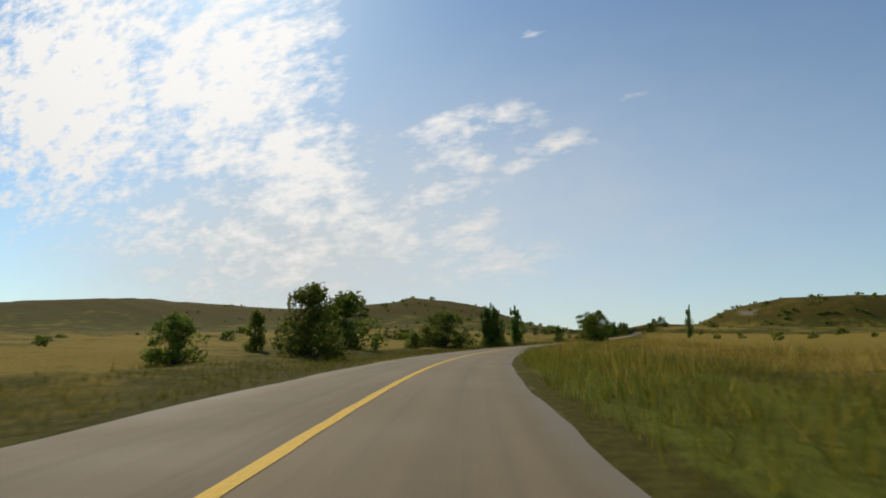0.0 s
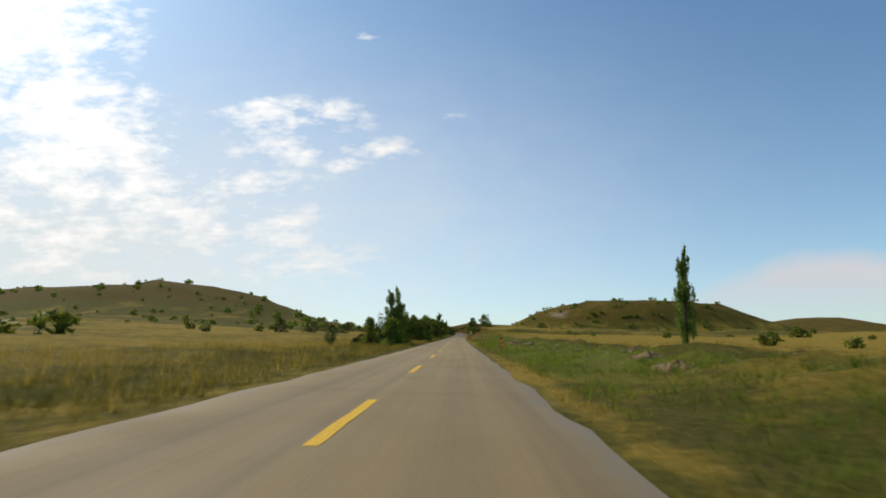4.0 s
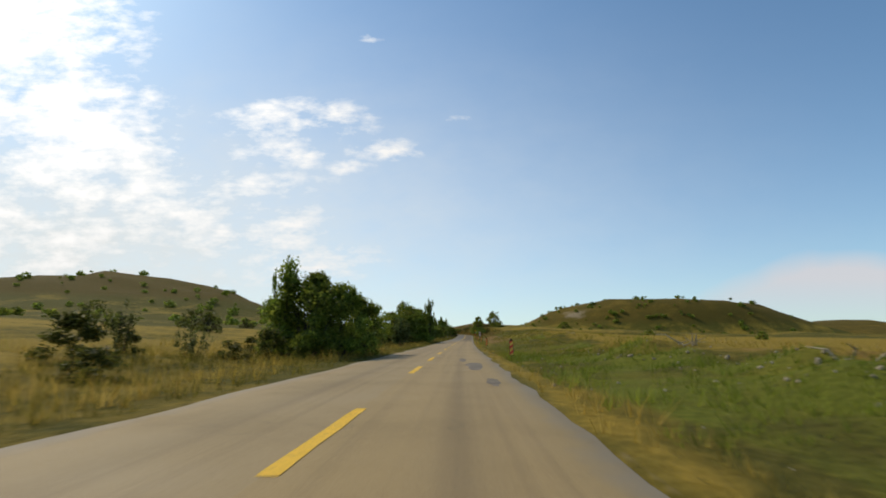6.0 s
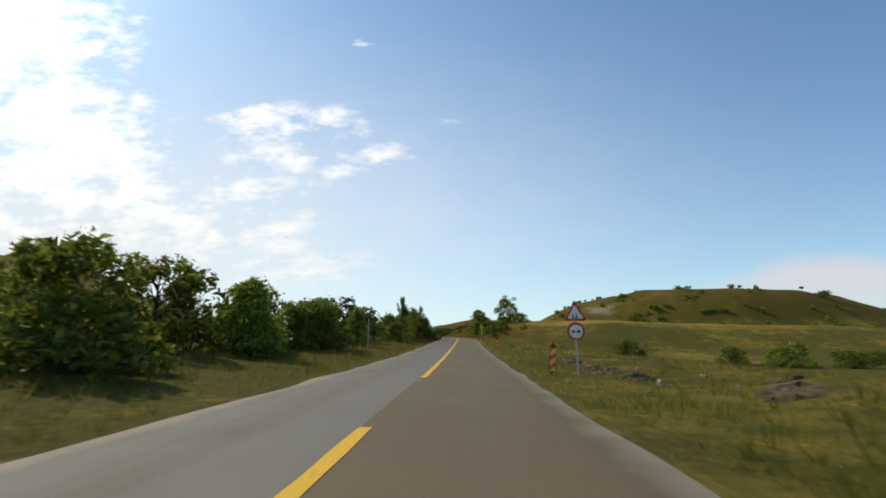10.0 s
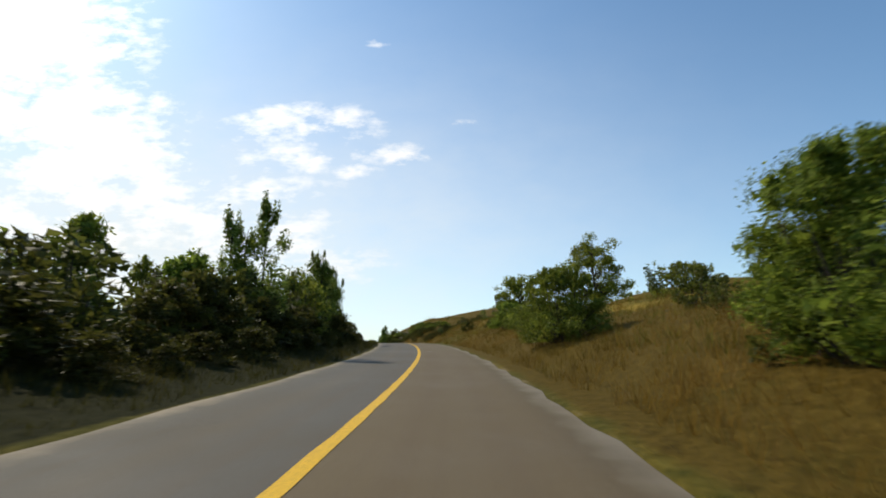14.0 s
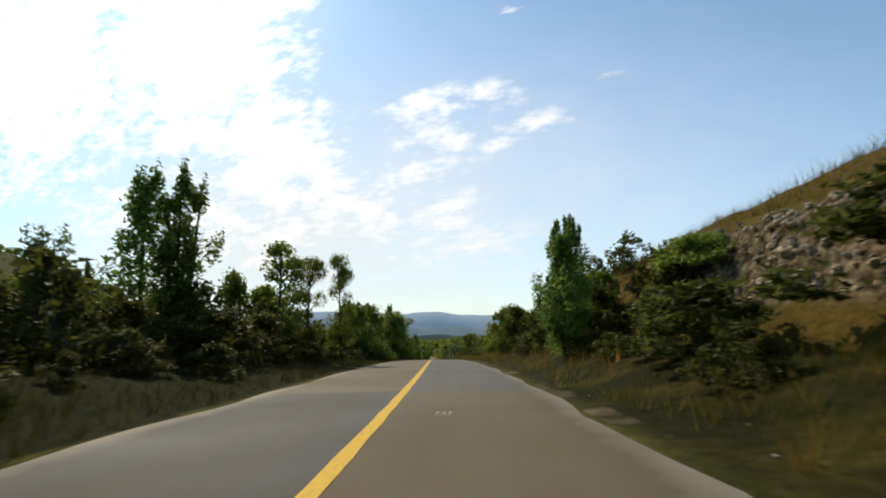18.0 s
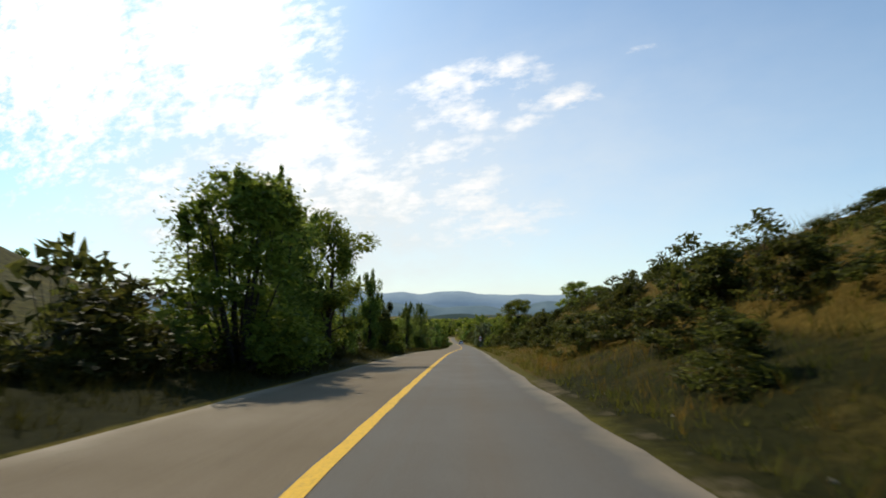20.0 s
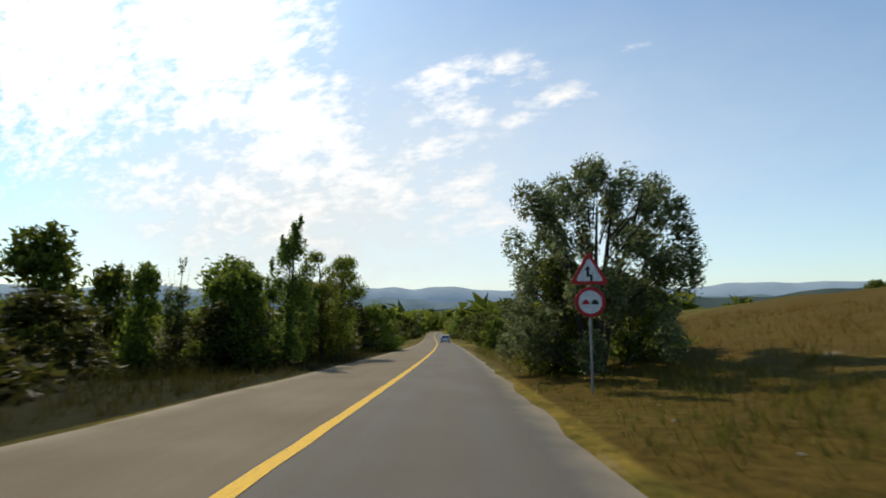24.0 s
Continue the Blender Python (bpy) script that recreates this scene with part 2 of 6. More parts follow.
def make_asphalt():
    m, n, l, b = material("asphalt", 0.86)
    fine_grain = noise_fac(n, l, 55.0, 4, 0.7)
    patchy = noise_fac(n, l, 0.35, 6, 0.6, (1, 1, 1))
    uv = n.new("ShaderNodeUVMap")
    sep = n.new("ShaderNodeSeparateXYZ")
    l.new(uv.outputs[0], sep.inputs[0])
    along, across = sep.outputs[0], sep.outputs[1]
    warm = ramp(n, l, fine_grain, [(0.3, (0.245, 0.164, 0.070)), (0.55, (0.335, 0.230, 0.100)), (0.8, (0.42, 0.300, 0.148))])
    cool = ramp(n, l, fine_grain, [(0.3, (0.146, 0.138, 0.120)), (0.55, (0.206, 0.195, 0.170)), (0.8, (0.275, 0.262, 0.230))])
    # the two lanes were laid at different times
    left = math_node("LESS_THAN", across, -0.02, n, l)
    late = math_node("MULTIPLY", math_node("SUBTRACT", along, 298.0, n, l), 0.022, n, l, True)
    last = math_node("GREATER_THAN", along, 572.5, n, l)
    left_cool = math_node("MULTIPLY", left, math_node("ADD", 0.12, math_node("MULTIPLY", late, 0.75, n, l), n, l), n, l)
    right_cool = math_node("MULTIPLY", math_node("SUBTRACT", 1.0, left, n, l), 0.9, n, l)
    cool_fac = math_node("ADD", math_node("MULTIPLY", left_cool, math_node("SUBTRACT", 1.0, math_node("MULTIPLY", last, 0.75, n, l), n, l), n, l), math_node("MULTIPLY", right_cool, last, n, l), n, l)
    c = blend(n, l, cool_fac, warm, cool)
    newer = math_node("MULTIPLY", math_node("SUBTRACT", along, 300.0, n, l), math_node("SUBTRACT", 0.022, math_node("MULTIPLY", left, 0.014, n, l), n, l), n, l, True)
    c = blend(n, l, math_node("MULTIPLY", newer, math_node("SUBTRACT", 0.65, math_node("MULTIPLY", last, 0.10, n, l), n, l), n, l), c, (0.031, 0.026, 0.021))
    # polished wheel tracks and oil in the middle of each lane
    lane = math_node("ABSOLUTE", math_node("SUBTRACT", math_node("ABSOLUTE", across, None, n, l), 1.62, n, l), None, n, l)
    oil = math_node("MULTIPLY", math_node("SUBTRACT", 0.55, lane, n, l), 1.2, n, l, True)
    c = blend(n, l, math_node("MULTIPLY", oil, 0.35, n, l), c, (0.14, 0.102, 0.058))
    # long streaks of dirt and rubber drawn out by the traffic
    drawn = n.new("ShaderNodeCombineXYZ")
    l.new(math_node("MULTIPLY", along, 0.022, n, l), drawn.inputs[0])
    l.new(math_node("MULTIPLY", across, 1.7, n, l), drawn.inputs[1])
    streak = n.new("ShaderNodeTexNoise")
    streak.inputs["Scale"].default_value, streak.inputs["Detail"].default_value, streak.inputs["Roughness"].default_value = 1.0, 4.0, 0.6
    l.new(drawn.outputs[0], streak.inputs["Vector"])
    c = blend(n, l, math_node("MULTIPLY", math_node("MULTIPLY", math_node("SUBTRACT", streak.outputs[0], 0.46, n, l), 5.0, n, l, True), 0.30, n, l), c, (0.105, 0.068, 0.036))
    older = math_node("MULTIPLY", math_node("SUBTRACT", 170.0, along, n, l), 0.02, n, l, True)
    c = blend(n, l, math_node("MULTIPLY", older, 0.42, n, l), c, (0.11, 0.090, 0.068))
    worn = math_node("MULTIPLY", math_node("SUBTRACT", patchy, 0.5, n, l), 3.0, n, l, True)
    c = blend(n, l, math_node("MULTIPLY", worn, 0.35, n, l), c, (0.15, 0.115, 0.07))
    edge = math_node("MULTIPLY", math_node("SUBTRACT", math_node("ADD", math_node("ABSOLUTE", across, None, n, l), math_node("MULTIPLY", noise_fac(n, l, 1.1, 6), 0.9, n, l), n, l), 3.28, n, l), 2.2, n, l, True)
    c = blend(n, l, edge, c, (0.25, 0.20, 0.135))
    # cracks
    v = n.new("ShaderNodeTexVoronoi")
    v.feature = "DISTANCE_TO_EDGE"
    v.inputs["Scale"].default_value = 0.42
    cc = n.new("ShaderNodeTexCoord")
    wob = n.new("ShaderNodeVectorMath")
    wob.operation = "ADD"
    noi = n.new("ShaderNodeTexNoise")
    noi.inputs["Scale"].default_value = 1.2
    l.new(cc.outputs["Object"], noi.inputs["Vector"])
    l.new(cc.outputs["Object"], wob.inputs[0])
    l.new(noi.outputs["Color"], wob.inputs[1])
    l.new(wob.outputs[0], v.inputs["Vector"])
    crack = math_node("MULTIPLY", math_node("SUBTRACT", 0.012, v.outputs["Distance"], n, l), 60.0, n, l, True)
    c = blend(n, l, math_node("MULTIPLY", crack, math_node("MULTIPLY", worn, 0.6, n, l), n, l), c, (0.045, 0.04, 0.036))
    l.new(c, b.inputs["Base Color"])
    l.new(ramp(n, l, patchy, [(0.3, (0.72, 0.72, 0.72)), (0.7, (0.92, 0.92, 0.92))]), b.inputs["Roughness"])
    bump(n, l, fine_grain, 0.5, 0.01, b)
    return m


def make_paint(name, colour, under):
    """Road paint, worn through in flecks."""
    m, n, l, b = material(name, 0.7)
    flecks = noise_fac(n, l, 24.0, 7, 0.75)
    c = ramp(n, l, flecks, [(0.30, under), (0.42, tuple(0.75 * v for v in colour)), (0.55, colour)])
    l.new(c, b.inputs["Base Color"])
    return m


def make_leaf(name, dark, mid, light, through_light=0.58):
    """Thin leaves that let light through; each leaf and each plant has a tone of its own."""
    m, n, l, b = material(name, 0.55)
    geo = n.new("ShaderNodeNewGeometry")
    info = n.new("ShaderNodeObjectInfo")
    tone = ramp(n, l, geo.outputs["Random Per Island"], [(0.0, dark), (0.55, mid), (1.0, light)])
    hue = n.new("ShaderNodeHueSaturation")
    l.new(math_node("ADD", 0.485, math_node("MULTIPLY", info.outputs["Random"], 0.03, n, l), n, l), hue.inputs["Hue"])
    l.new(math_node("ADD", 0.8, math_node("MULTIPLY", info.outputs["Random"], 0.45, n, l), n, l), hue.inputs["Value"])
    hue.inputs["Saturation"].default_value = 1.0
    l.new(tone, hue.inputs["Color"])
    l.new(hue.outputs[0], b.inputs["Base Color"])
    b.inputs["Specular IOR Level"].default_value = 0.14
    t = n.new("ShaderNodeBsdfTranslucent")
    l.new(hue.outputs[0], t.inputs[0])
    mx = n.new("ShaderNodeMixShader")
    mx.inputs[0].default_value = through_light
    l.new(b.outputs[0], mx.inputs[1])
    l.new(t.outputs[0], mx.inputs[2])
    l.new(mx.outputs[0], n["Material Output"].inputs[0])
    return m


def make_grass(name, dark, mid, light):
    m, n, l, b = material(name, 0.7)
    geo = n.new("ShaderNodeNewGeometry")
    tone = ramp(n, l, geo.outputs["Random Per Island"], [(0.0, dark), (0.5, mid), (1.0, light)])
    patchy = ramp(n, l, noise_fac(n, l, 0.22, 4), [(0.35, (0.55, 0.62, 0.5)), (0.65, (1.15, 1.05, 1.0))])
    c = blend(n, l, 1.0, tone, patchy, "MULTIPLY")
    l.new(c, b.inputs["Base Color"])
    b.inputs["Specular IOR Level"].default_value = 0.15
    t = n.new("ShaderNodeBsdfTranslucent")
    l.new(c, t.inputs[0])
    mx = n.new("ShaderNodeMixShader")
    mx.inputs[0].default_value = 0.55
    l.new(b.outputs[0], mx.inputs[1])
    l.new(t.outputs[0], mx.inputs[2])
    l.new(mx.outputs[0], n["Material Output"].inputs[0])
    return m


def make_bark(name, dark, light):
    m, n, l, b = material(name, 0.9)
    f = noise_fac(n, l, 6.0, 7, 0.7, (3, 3, 0.6))
    l.new(ramp(n, l, f, [(0.3, dark), (0.7, light)]), b.inputs["Base Color"])
    bump(n, l, f, 0.7, 0.03, b)
    return m


# Matte hill colours with the distance haze already mixed into them.
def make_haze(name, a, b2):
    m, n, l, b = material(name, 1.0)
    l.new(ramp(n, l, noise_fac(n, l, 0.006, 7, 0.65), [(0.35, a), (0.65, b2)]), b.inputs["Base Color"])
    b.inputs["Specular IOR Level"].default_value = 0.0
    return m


LAND, ASPHALT = make_ground(), make_asphalt()
YELLOW = make_paint("yellow_road_paint", (0.76, 0.43, 0.012), (0.30, 0.20, 0.06))
WORN_PAINT = make_paint("worn_white_spray", (0.50, 0.48, 0.44), (0.24, 0.22, 0.20))
LEAF = {
    "bush": make_leaf("bush_leaves", (0.069, 0.090, 0.012), (0.149, 0.185, 0.023), (0.270, 0.300, 0.046)),
    "poplar": make_leaf("poplar_leaves", (0.066, 0.098, 0.016), (0.145, 0.198, 0.033), (0.259, 0.312, 0.062)),
    "broad": make_leaf("broad_leaves", (0.074, 0.095, 0.012), (0.163, 0.190, 0.023), (0.299, 0.312, 0.045)),
    "sparse": make_leaf("sparse_leaves", (0.045, 0.060, 0.016), (0.100, 0.120, 0.032), (0.19, 0.20, 0.06)),
    "dry": make_leaf("dry_leaves", (0.17, 0.135, 0.014), (0.34, 0.265, 0.028), (0.48, 0.38, 0.06)),
    "willow": make_leaf("willow_leaves", (0.084, 0.106, 0.037), (0.173, 0.213, 0.088), (0.294, 0.345, 0.171)),
}
LEAF["hedge"] = make_leaf("hedge_leaves", (0.033, 0.038, 0.007), (0.070, 0.075, 0.013), (0.125, 0.121, 0.026))
BARK = make_bark("bark", (0.022, 0.017, 0.012), (0.085, 0.068, 0.050))
GREEN_GRASS = make_grass("green_grass", (0.095, 0.130, 0.012), (0.190, 0.240, 0.024), (0.30, 0.33, 0.050))
OLIVE_GRASS = make_grass("olive_grass", (0.080, 0.074, 0.012), (0.160, 0.142, 0.022), (0.26, 0.21, 0.045))
DRY_GRASS = make_grass("dry_grass", (0.20, 0.135, 0.024), (0.38, 0.27, 0.048), (0.52, 0.39, 0.10))
MEADOW_GREEN = make_grass("meadow_green_grass", (0.110, 0.108, 0.011), (0.21, 0.202, 0.022), (0.33, 0.30, 0.050))
RUST_GRASS = make_grass("rust_grass", (0.125, 0.078, 0.014), (0.20, 0.126, 0.023), (0.28, 0.182, 0.042))
VERGE_GREEN = make_grass("verge_green_grass", (0.070, 0.072, 0.010), (0.130, 0.130, 0.019), (0.20, 0.195, 0.038))
# the shade below the hedge is put into this darker olive tone
SHADED_GRASS = make_grass("shaded_verge_grass", (0.029, 0.027, 0.005), (0.050, 0.047, 0.008), (0.078, 0.070, 0.015))
TAR = plain("dark_tar_patch", (0.19, 0.142, 0.095), 0.85, 0, 0.25, 3.0)
DARK_SOIL = plain("dark_turned_soil", (0.115, 0.072, 0.036), 0.98, 0, 0.3, 6.0)
PALE_SOIL = plain("pale_dug_earth", (0.235, 0.155, 0.068), 0.98, 0, 0.28, 2.6)
CUT_STONE = plain("weathered_cutting_stone", (0.50, 0.375, 0.215), 0.95, 0, 0.36, 3.5)
STONE = plain("limestone", (0.42, 0.335, 0.21), 0.9, 0, 0.25, 2.5)
STEEL = plain("galvanised_steel", (0.42, 0.42, 0.41), 0.5, 0.7)
SIGN_WHITE = plain("sign_white", (0.78, 0.77, 0.74), 0.45)
SIGN_RED = plain("sign_red", (0.50, 0.02, 0.02), 0.45)
SIGN_YELLOW = plain("sign_yellow", (1.0, 0.53, 0.015), 0.6)
SIGN_BLACK = plain("sign_black", (0.02, 0.02, 0.02), 0.5)
RED_FILM = plain("red_reflective_film", (0.85, 0.065, 0.015), 0.4)
YELLOW_FILM = plain("yellow_reflective_film", (0.95, 0.50, 0.07), 0.4)
RUBBER = plain("black_rubber", (0.022, 0.022, 0.022), 0.85)
WOOD = plain("weathered_wood", (0.46, 0.37, 0.24), 0.9, 0, 0.25, 5.0)

# ---- plan: the road runs by distance s (metres); d is the offset from its yellow line, right positive ----
ROAD_KNOTS = [  # distance, heading (degrees to the right of north), grade (per cent)
    (-160, -45.0, 2.6),
    (-20, -25.0, 2.6),
    (0, -22.1, 2.6),
    (10, -20.1, 2.4),
    (20, -17.3, 2.1),
    (30, -13.9, 1.9),
    (40, -11.1, 1.8),
    (50, -8.9, 1.9),
    (60, -6.7, 2.1),
    (70, -4.7, 2.2),
    (80, -2.9, 2.4),
    (95, -0.7, 2.5),
    (115, 0.6, 2.5),
    (150, 0.2, 2.8),
    (200, -0.1, 3.1),
    (250, 0.3, 3.1),
    (300, 1.1, 3.9),
    (350, 1.2, 3.5),
    (400, 1.3, 5.5),
    (425, 1.1, 5.0),
    (440, -0.1, 4.1),
    (455, -1.3, 4.1),
    (470, -3.4, 4.8),
    (485, -6.4, 5.1),
    (500, -9.3, 4.5),
    (515, -12.0, 3.2),
    (530, -14.7, 1.7),
    (545, -16.9, 0.3),
    (560, -19.1, -1.6),
    (575, -21.1, -3.3),
    (595, -22.2, -4.9),
    (620, -22.0, -6.2),
    (645, -21.5, -6.6),
    (670, -20.8, -7.7),
    (695, -20.9, -8.0),
    (727, -21.5, -7.1),
    (790, -23.5, -6.5), (880, -25.0, -5.0), (1000, -22.0, -3.0), (1300, -20.0, -2.0), (2000, -20.0, -1.0), (4200, -20.0, 0.0),
]
S0, S1 = -2500, 4200
SS = np.arange(S0, S1 + 1, 1.0)


def smooth_table(at, knots, values):
    """Cubic through the knots, with slopes that never overshoot."""
    knots, values = np.asarray(knots, float), np.asarray(values, float)
    h = np.diff(knots)
    rise = np.diff(values) / h
    m = np.zeros(len(knots))
    m[0], m[-1] = rise[0], rise[-1]
    both = rise[1:] * rise[:-1] > 0
    m[1:-1][both] = 2 * rise[1:][both] * rise[:-1][both] / (rise[1:][both] + rise[:-1][both])
    at = np.clip(at, knots[0], knots[-1])
    i = np.clip(np.searchsorted(knots, at, side="right") - 1, 0, len(h) - 1)
    u = (at - knots[i]) / h[i]
    return ((2 * u**3 - 3 * u**2 + 1) * values[i] + (u**3 - 2 * u**2 + u) * h[i] * m[i]
            + (3 * u**2 - 2 * u**3) * values[i + 1] + (u**3 - u**2) * h[i] * m[i + 1])


KN = np.array(ROAD_KNOTS)
HEAD = np.radians(smooth_table(SS, KN[:, 0], KN[:, 1]))
GRADE = smooth_table(SS, KN[:, 0], KN[:, 2]) / 100
RX, RY, RZ = np.cumsum(np.sin(HEAD)), np.cumsum(np.cos(HEAD)), np.cumsum(GRADE)
RX, RY, RZ = RX - RX[-S0], RY - RY[-S0], RZ - RZ[-S0]
FAR_HEAD = math.radians(-8)


def plan_xy(s, d):
    """World x, y of the place d metres to the right of the yellow line at distance s; far out the cross lines run parallel."""
    s, d = np.asarray(s, float), np.asarray(d, float)
    h = np.interp(s, SS, HEAD)
    w = np.clip((np.abs(d) - 60) / 200, 0, 1)
    nx = np.cos(h) * (1 - w) + math.cos(FAR_HEAD) * w
    ny = -np.sin(h) * (1 - w) - math.sin(FAR_HEAD) * w
    return np.interp(s, SS, RX) + d * nx, np.interp(s, SS, RY) + d * ny


# height of the land over the road at d = 4.3, 7, 11, 18, 35, 80 m, stretch by stretch
RIGHT_D = [3.3, 4.3, 7, 11, 18, 35, 80, 200]
RIGHT_LAND = {
    -160: [0, 0.05, 0.25, 0.3, 0.3, 0.3, 0.5, 1],
    100: [0, 0.05, 0.25, 0.3, 0.3, 0.3, 0.5, 1],
    150: [0, 0.0, 0.0, 0.25, 0.1, 0.1, 0.3, 1],
    215: [0, 0.0, 0.1, 0.4, 0.2, 0.2, 0.3, 1],
    245: [0, 0.0, 0.2, 0.55, 0.7, 0.5, 0.3, 1],
    275: [0, 0.0, 0.85, 1.5, 1.7, 1.1, 0.5, 1],
    322: [0, 0.0, 0.95, 1.6, 1.8, 1.1, 0.5, 1],
    345: [0, -0.1, -0.2, -0.4, -1.0, -2.6, -3.0, 0],
    425: [0, -0.1, -0.3, -0.6, -1.2, -2.8, -3.0, 0],
}
RIGHT_LAND_HIGH = {
    452: [0, 0.1, 0.7, 1.5, 2.6, 3.6, 2.0, 0],
    500: [0, 0.1, 1.2, 2.7, 4.1, 5.4, 3.0, 0],
    519: [0, 0.1, 1.4, 3.2, 4.3, 5.4, 4.6, 1.6],
    527: [0, 0.1, 1.2, 3.0, 4.0, 5.2, 5.0, 2],
    539: [0, 0.3, 1.9, 3.1, 4.0, 5.6, 5.6, 2.6],
    546: [0, 0.6, 2.7, 3.7, 4.7, 6.2, 6.0, 3],
    557: [0, 0.2, 1.5, 3.6, 6.2, 8.6, 8.0, 4],
    566: [0, 0.1, 1.0, 3.6, 6.9, 10.4, 9.0, 4],
    578: [0, 0.1, 1.0, 4.2, 8.2, 11.2, 9.0, 4],
    592: [0, 0.1, 1.0, 4.3, 8.2, 11.2, 9.0, 4],
    620: [0, 0.1, 1.0, 4.0, 6.6, 8.8, 9.0, 5],
    672: [0, 0.1, 1.0, 3.7, 5.6, 7.0, 8.0, 7],
    708: [0, 0.1, 0.7, 2.3, 3.9, 6.2, 8.8, 11],
    735: [0, 0.05, 0.3, 1.0, 2.5, 5.4, 8.6, 11],
    790: [0, 0.05, 0.2, 0.7, 2.1, 5.0, 8.6, 11],
    1000: [0, 0, 0.1, 0.5, 1.5, 3.5, 5, 8],
}
RIGHT_LAND.update(RIGHT_LAND_HIGH)
LEFT_D = [3.3, 4.3, 7, 11, 18, 35, 80, 200]
LEFT_LAND = {
    -160: [0, -0.05, -0.15, 0, 0.2, 0.4, 1, 3],
    140: [0, -0.05, -0.1, 0.2, 0.5, 1.0, 2, 5],
    330: [0, 0.0, 0.1, 0.5, 1.2, 2.5, 4, 6],
    430: [0, 0.05, 0.5, 1.0, 1.2, 1.5, 1, 0],
    560: [0, 0.05, 0.5, 1.0, 1.2, 1.2, 0, -2],
    640: [0, 0.05, 0.3, 0.3, 0.2, 0.0, -1, -4],
    727: [0, 0.0, 0.0, 0.0, 0.2, 0.6, 1.0, 0],
    1000: [0, 0, 0, 0, 0, 0, 0, 0],
}
# hills: x, y of the middle, radii, height of the top over the datum, flatness
HILLS = [
    (-284, 578, 110, 95, 68.2, 1.05), (-440, 582, 370, 140, 60.5, 0.8), (-745, 545, 210, 340, 76, 1.65), (236, 828, 186, 112, 71.5, 2.1),
    (900, 1500, 350, 300, 95, 1.2), (620, 700, 200, 150, 22, 1.0),
]


def side_height(s, d, table, offsets):
    rows = sorted(table)
    cols = np.array([[table[r][i] for r in rows] for i in range(len(offsets))])
    at = np.array([smooth_table(s, rows, c) for c in cols])
    out = np.zeros(len(s))
    for i in range(len(offsets) - 1):
        u = np.clip((d - offsets[i]) / (offsets[i + 1] - offsets[i]), 0, 1)
        u = u * u * (3 - 2 * u) * 0.5 + u * 0.5
        here = (d >= offsets[i]) & (d < offsets[i + 1]) if i < len(offsets) - 2 else d >= offsets[i]
        out = np.where(here, at[i] + (at[i + 1] - at[i]) * u, out)
    return out


def ripple(x, y, size, seed):
    """Cheap smooth noise of about -1 to 1, from crossed waves."""
    r = np.random.RandomState(seed)
    out = 0
    for k in range(6):
        a, f, p = r.uniform(0, 6.283), r.uniform(0.7, 1.6) * 6.283 / size, r.uniform(0, 6.283)
        out = out + np.sin((np.cos(a) * x + np.sin(a) * y) * f + p)
    return out / 3


def track_s(d):
    """Distance along the road of the middle of the dirt track at offset d."""
    return np.interp(d, [3.3, 6, 10, 13, 16, 22], [531, 533.6, 537.2, 540.8, 545.5, 553])


def track_w(d):
    return np.interp(d, [3.3, 4.2, 6, 10, 13, 60], [11.5, 8.0, 4.7, 3.3, 2.2, 1.9])


def land_z(s, d):
    """World height of the land at distance s and offset d."""
    s, d = np.atleast_1d(np.asarray(s, float)), np.atleast_1d(np.asarray(d, float))
    right = side_height(s, d, RIGHT_LAND, RIGHT_D)
    left = side_height(s, -d, LEFT_LAND, LEFT_D)
    h = np.where(d > 3.3, right, np.where(d < -3.3, left, -0.06))
    x, y = plan_xy(s, d)
    away = np.clip((np.abs(d) - 4.0) / 8, 0, 1)
    h = h + away * (0.10 * ripple(x, y, 5.0, 1) + 0.18 * ripple(x, y, 17.0, 2)) + np.clip((np.abs(d) - 40) / 100, 0, 1) * 1.2 * ripple(x, y, 90.0, 3)
    spoil = np.exp(-((d - 12) / 4.0) ** 2) * smooth_table(s, [130, 150, 225, 240, 320, 335, 350, 400, 430], [0, 0.45, 0.4, 0.35, 0.4, 0.2, 0.45, 0.3, 0])
    h = h + spoil * (0.6 + 0.8 * ripple(x, y, 3.3, 5)) * (d > 0)
    # a steep face cut into the bank
    face = np.clip((s - 550) / 5, 0, 1) * np.clip((608 - s) / 6, 0, 1) * (d > 5)
    rise, back = np.clip((d - 8.2) / 1.1, 0, 1), np.clip((d - 9.8) / 3.2, 0, 1)
    h = h + face * (1.1 * rise - 1.1 * back - 0.35 * np.clip((d - 6) / 1.5, 0, 1) * (1 - rise))
    # dirt track that leaves on the right through the bank, fanning out to the road
    track = np.exp(-(((s - track_s(d)) / track_w(d)) ** np.where(s > track_s(d), 10, 4))) * (d > 3.6) * (d < 60)
    h = h * (1 - 0.88 * track) + track * np.clip((d - 8.5) * 0.21, 0, 4)
    z = np.interp(s, SS, RZ) + h
    for hx, hy, rx, ry, top, flat in HILLS:
        q = np.sqrt(((x - hx) / rx) ** 2 + ((y - hy) / ry) ** 2)
        lift = np.exp(-(q ** (2 * flat))) * (np.clip((-d - 40) / 110, 0, 1) if hx < 0 else np.clip((d - 20) / 40, 0, 1))
        z = z + lift * np.maximum(top + 2.0 * ripple(x, y, 60.0, 7) - z, 0)
    return z


def place(s, d):
    x, y = plan_xy(s, d)
    return Vector((float(x), float(y), float(land_z(s, d)[0])))


# ---- mesh helpers ----


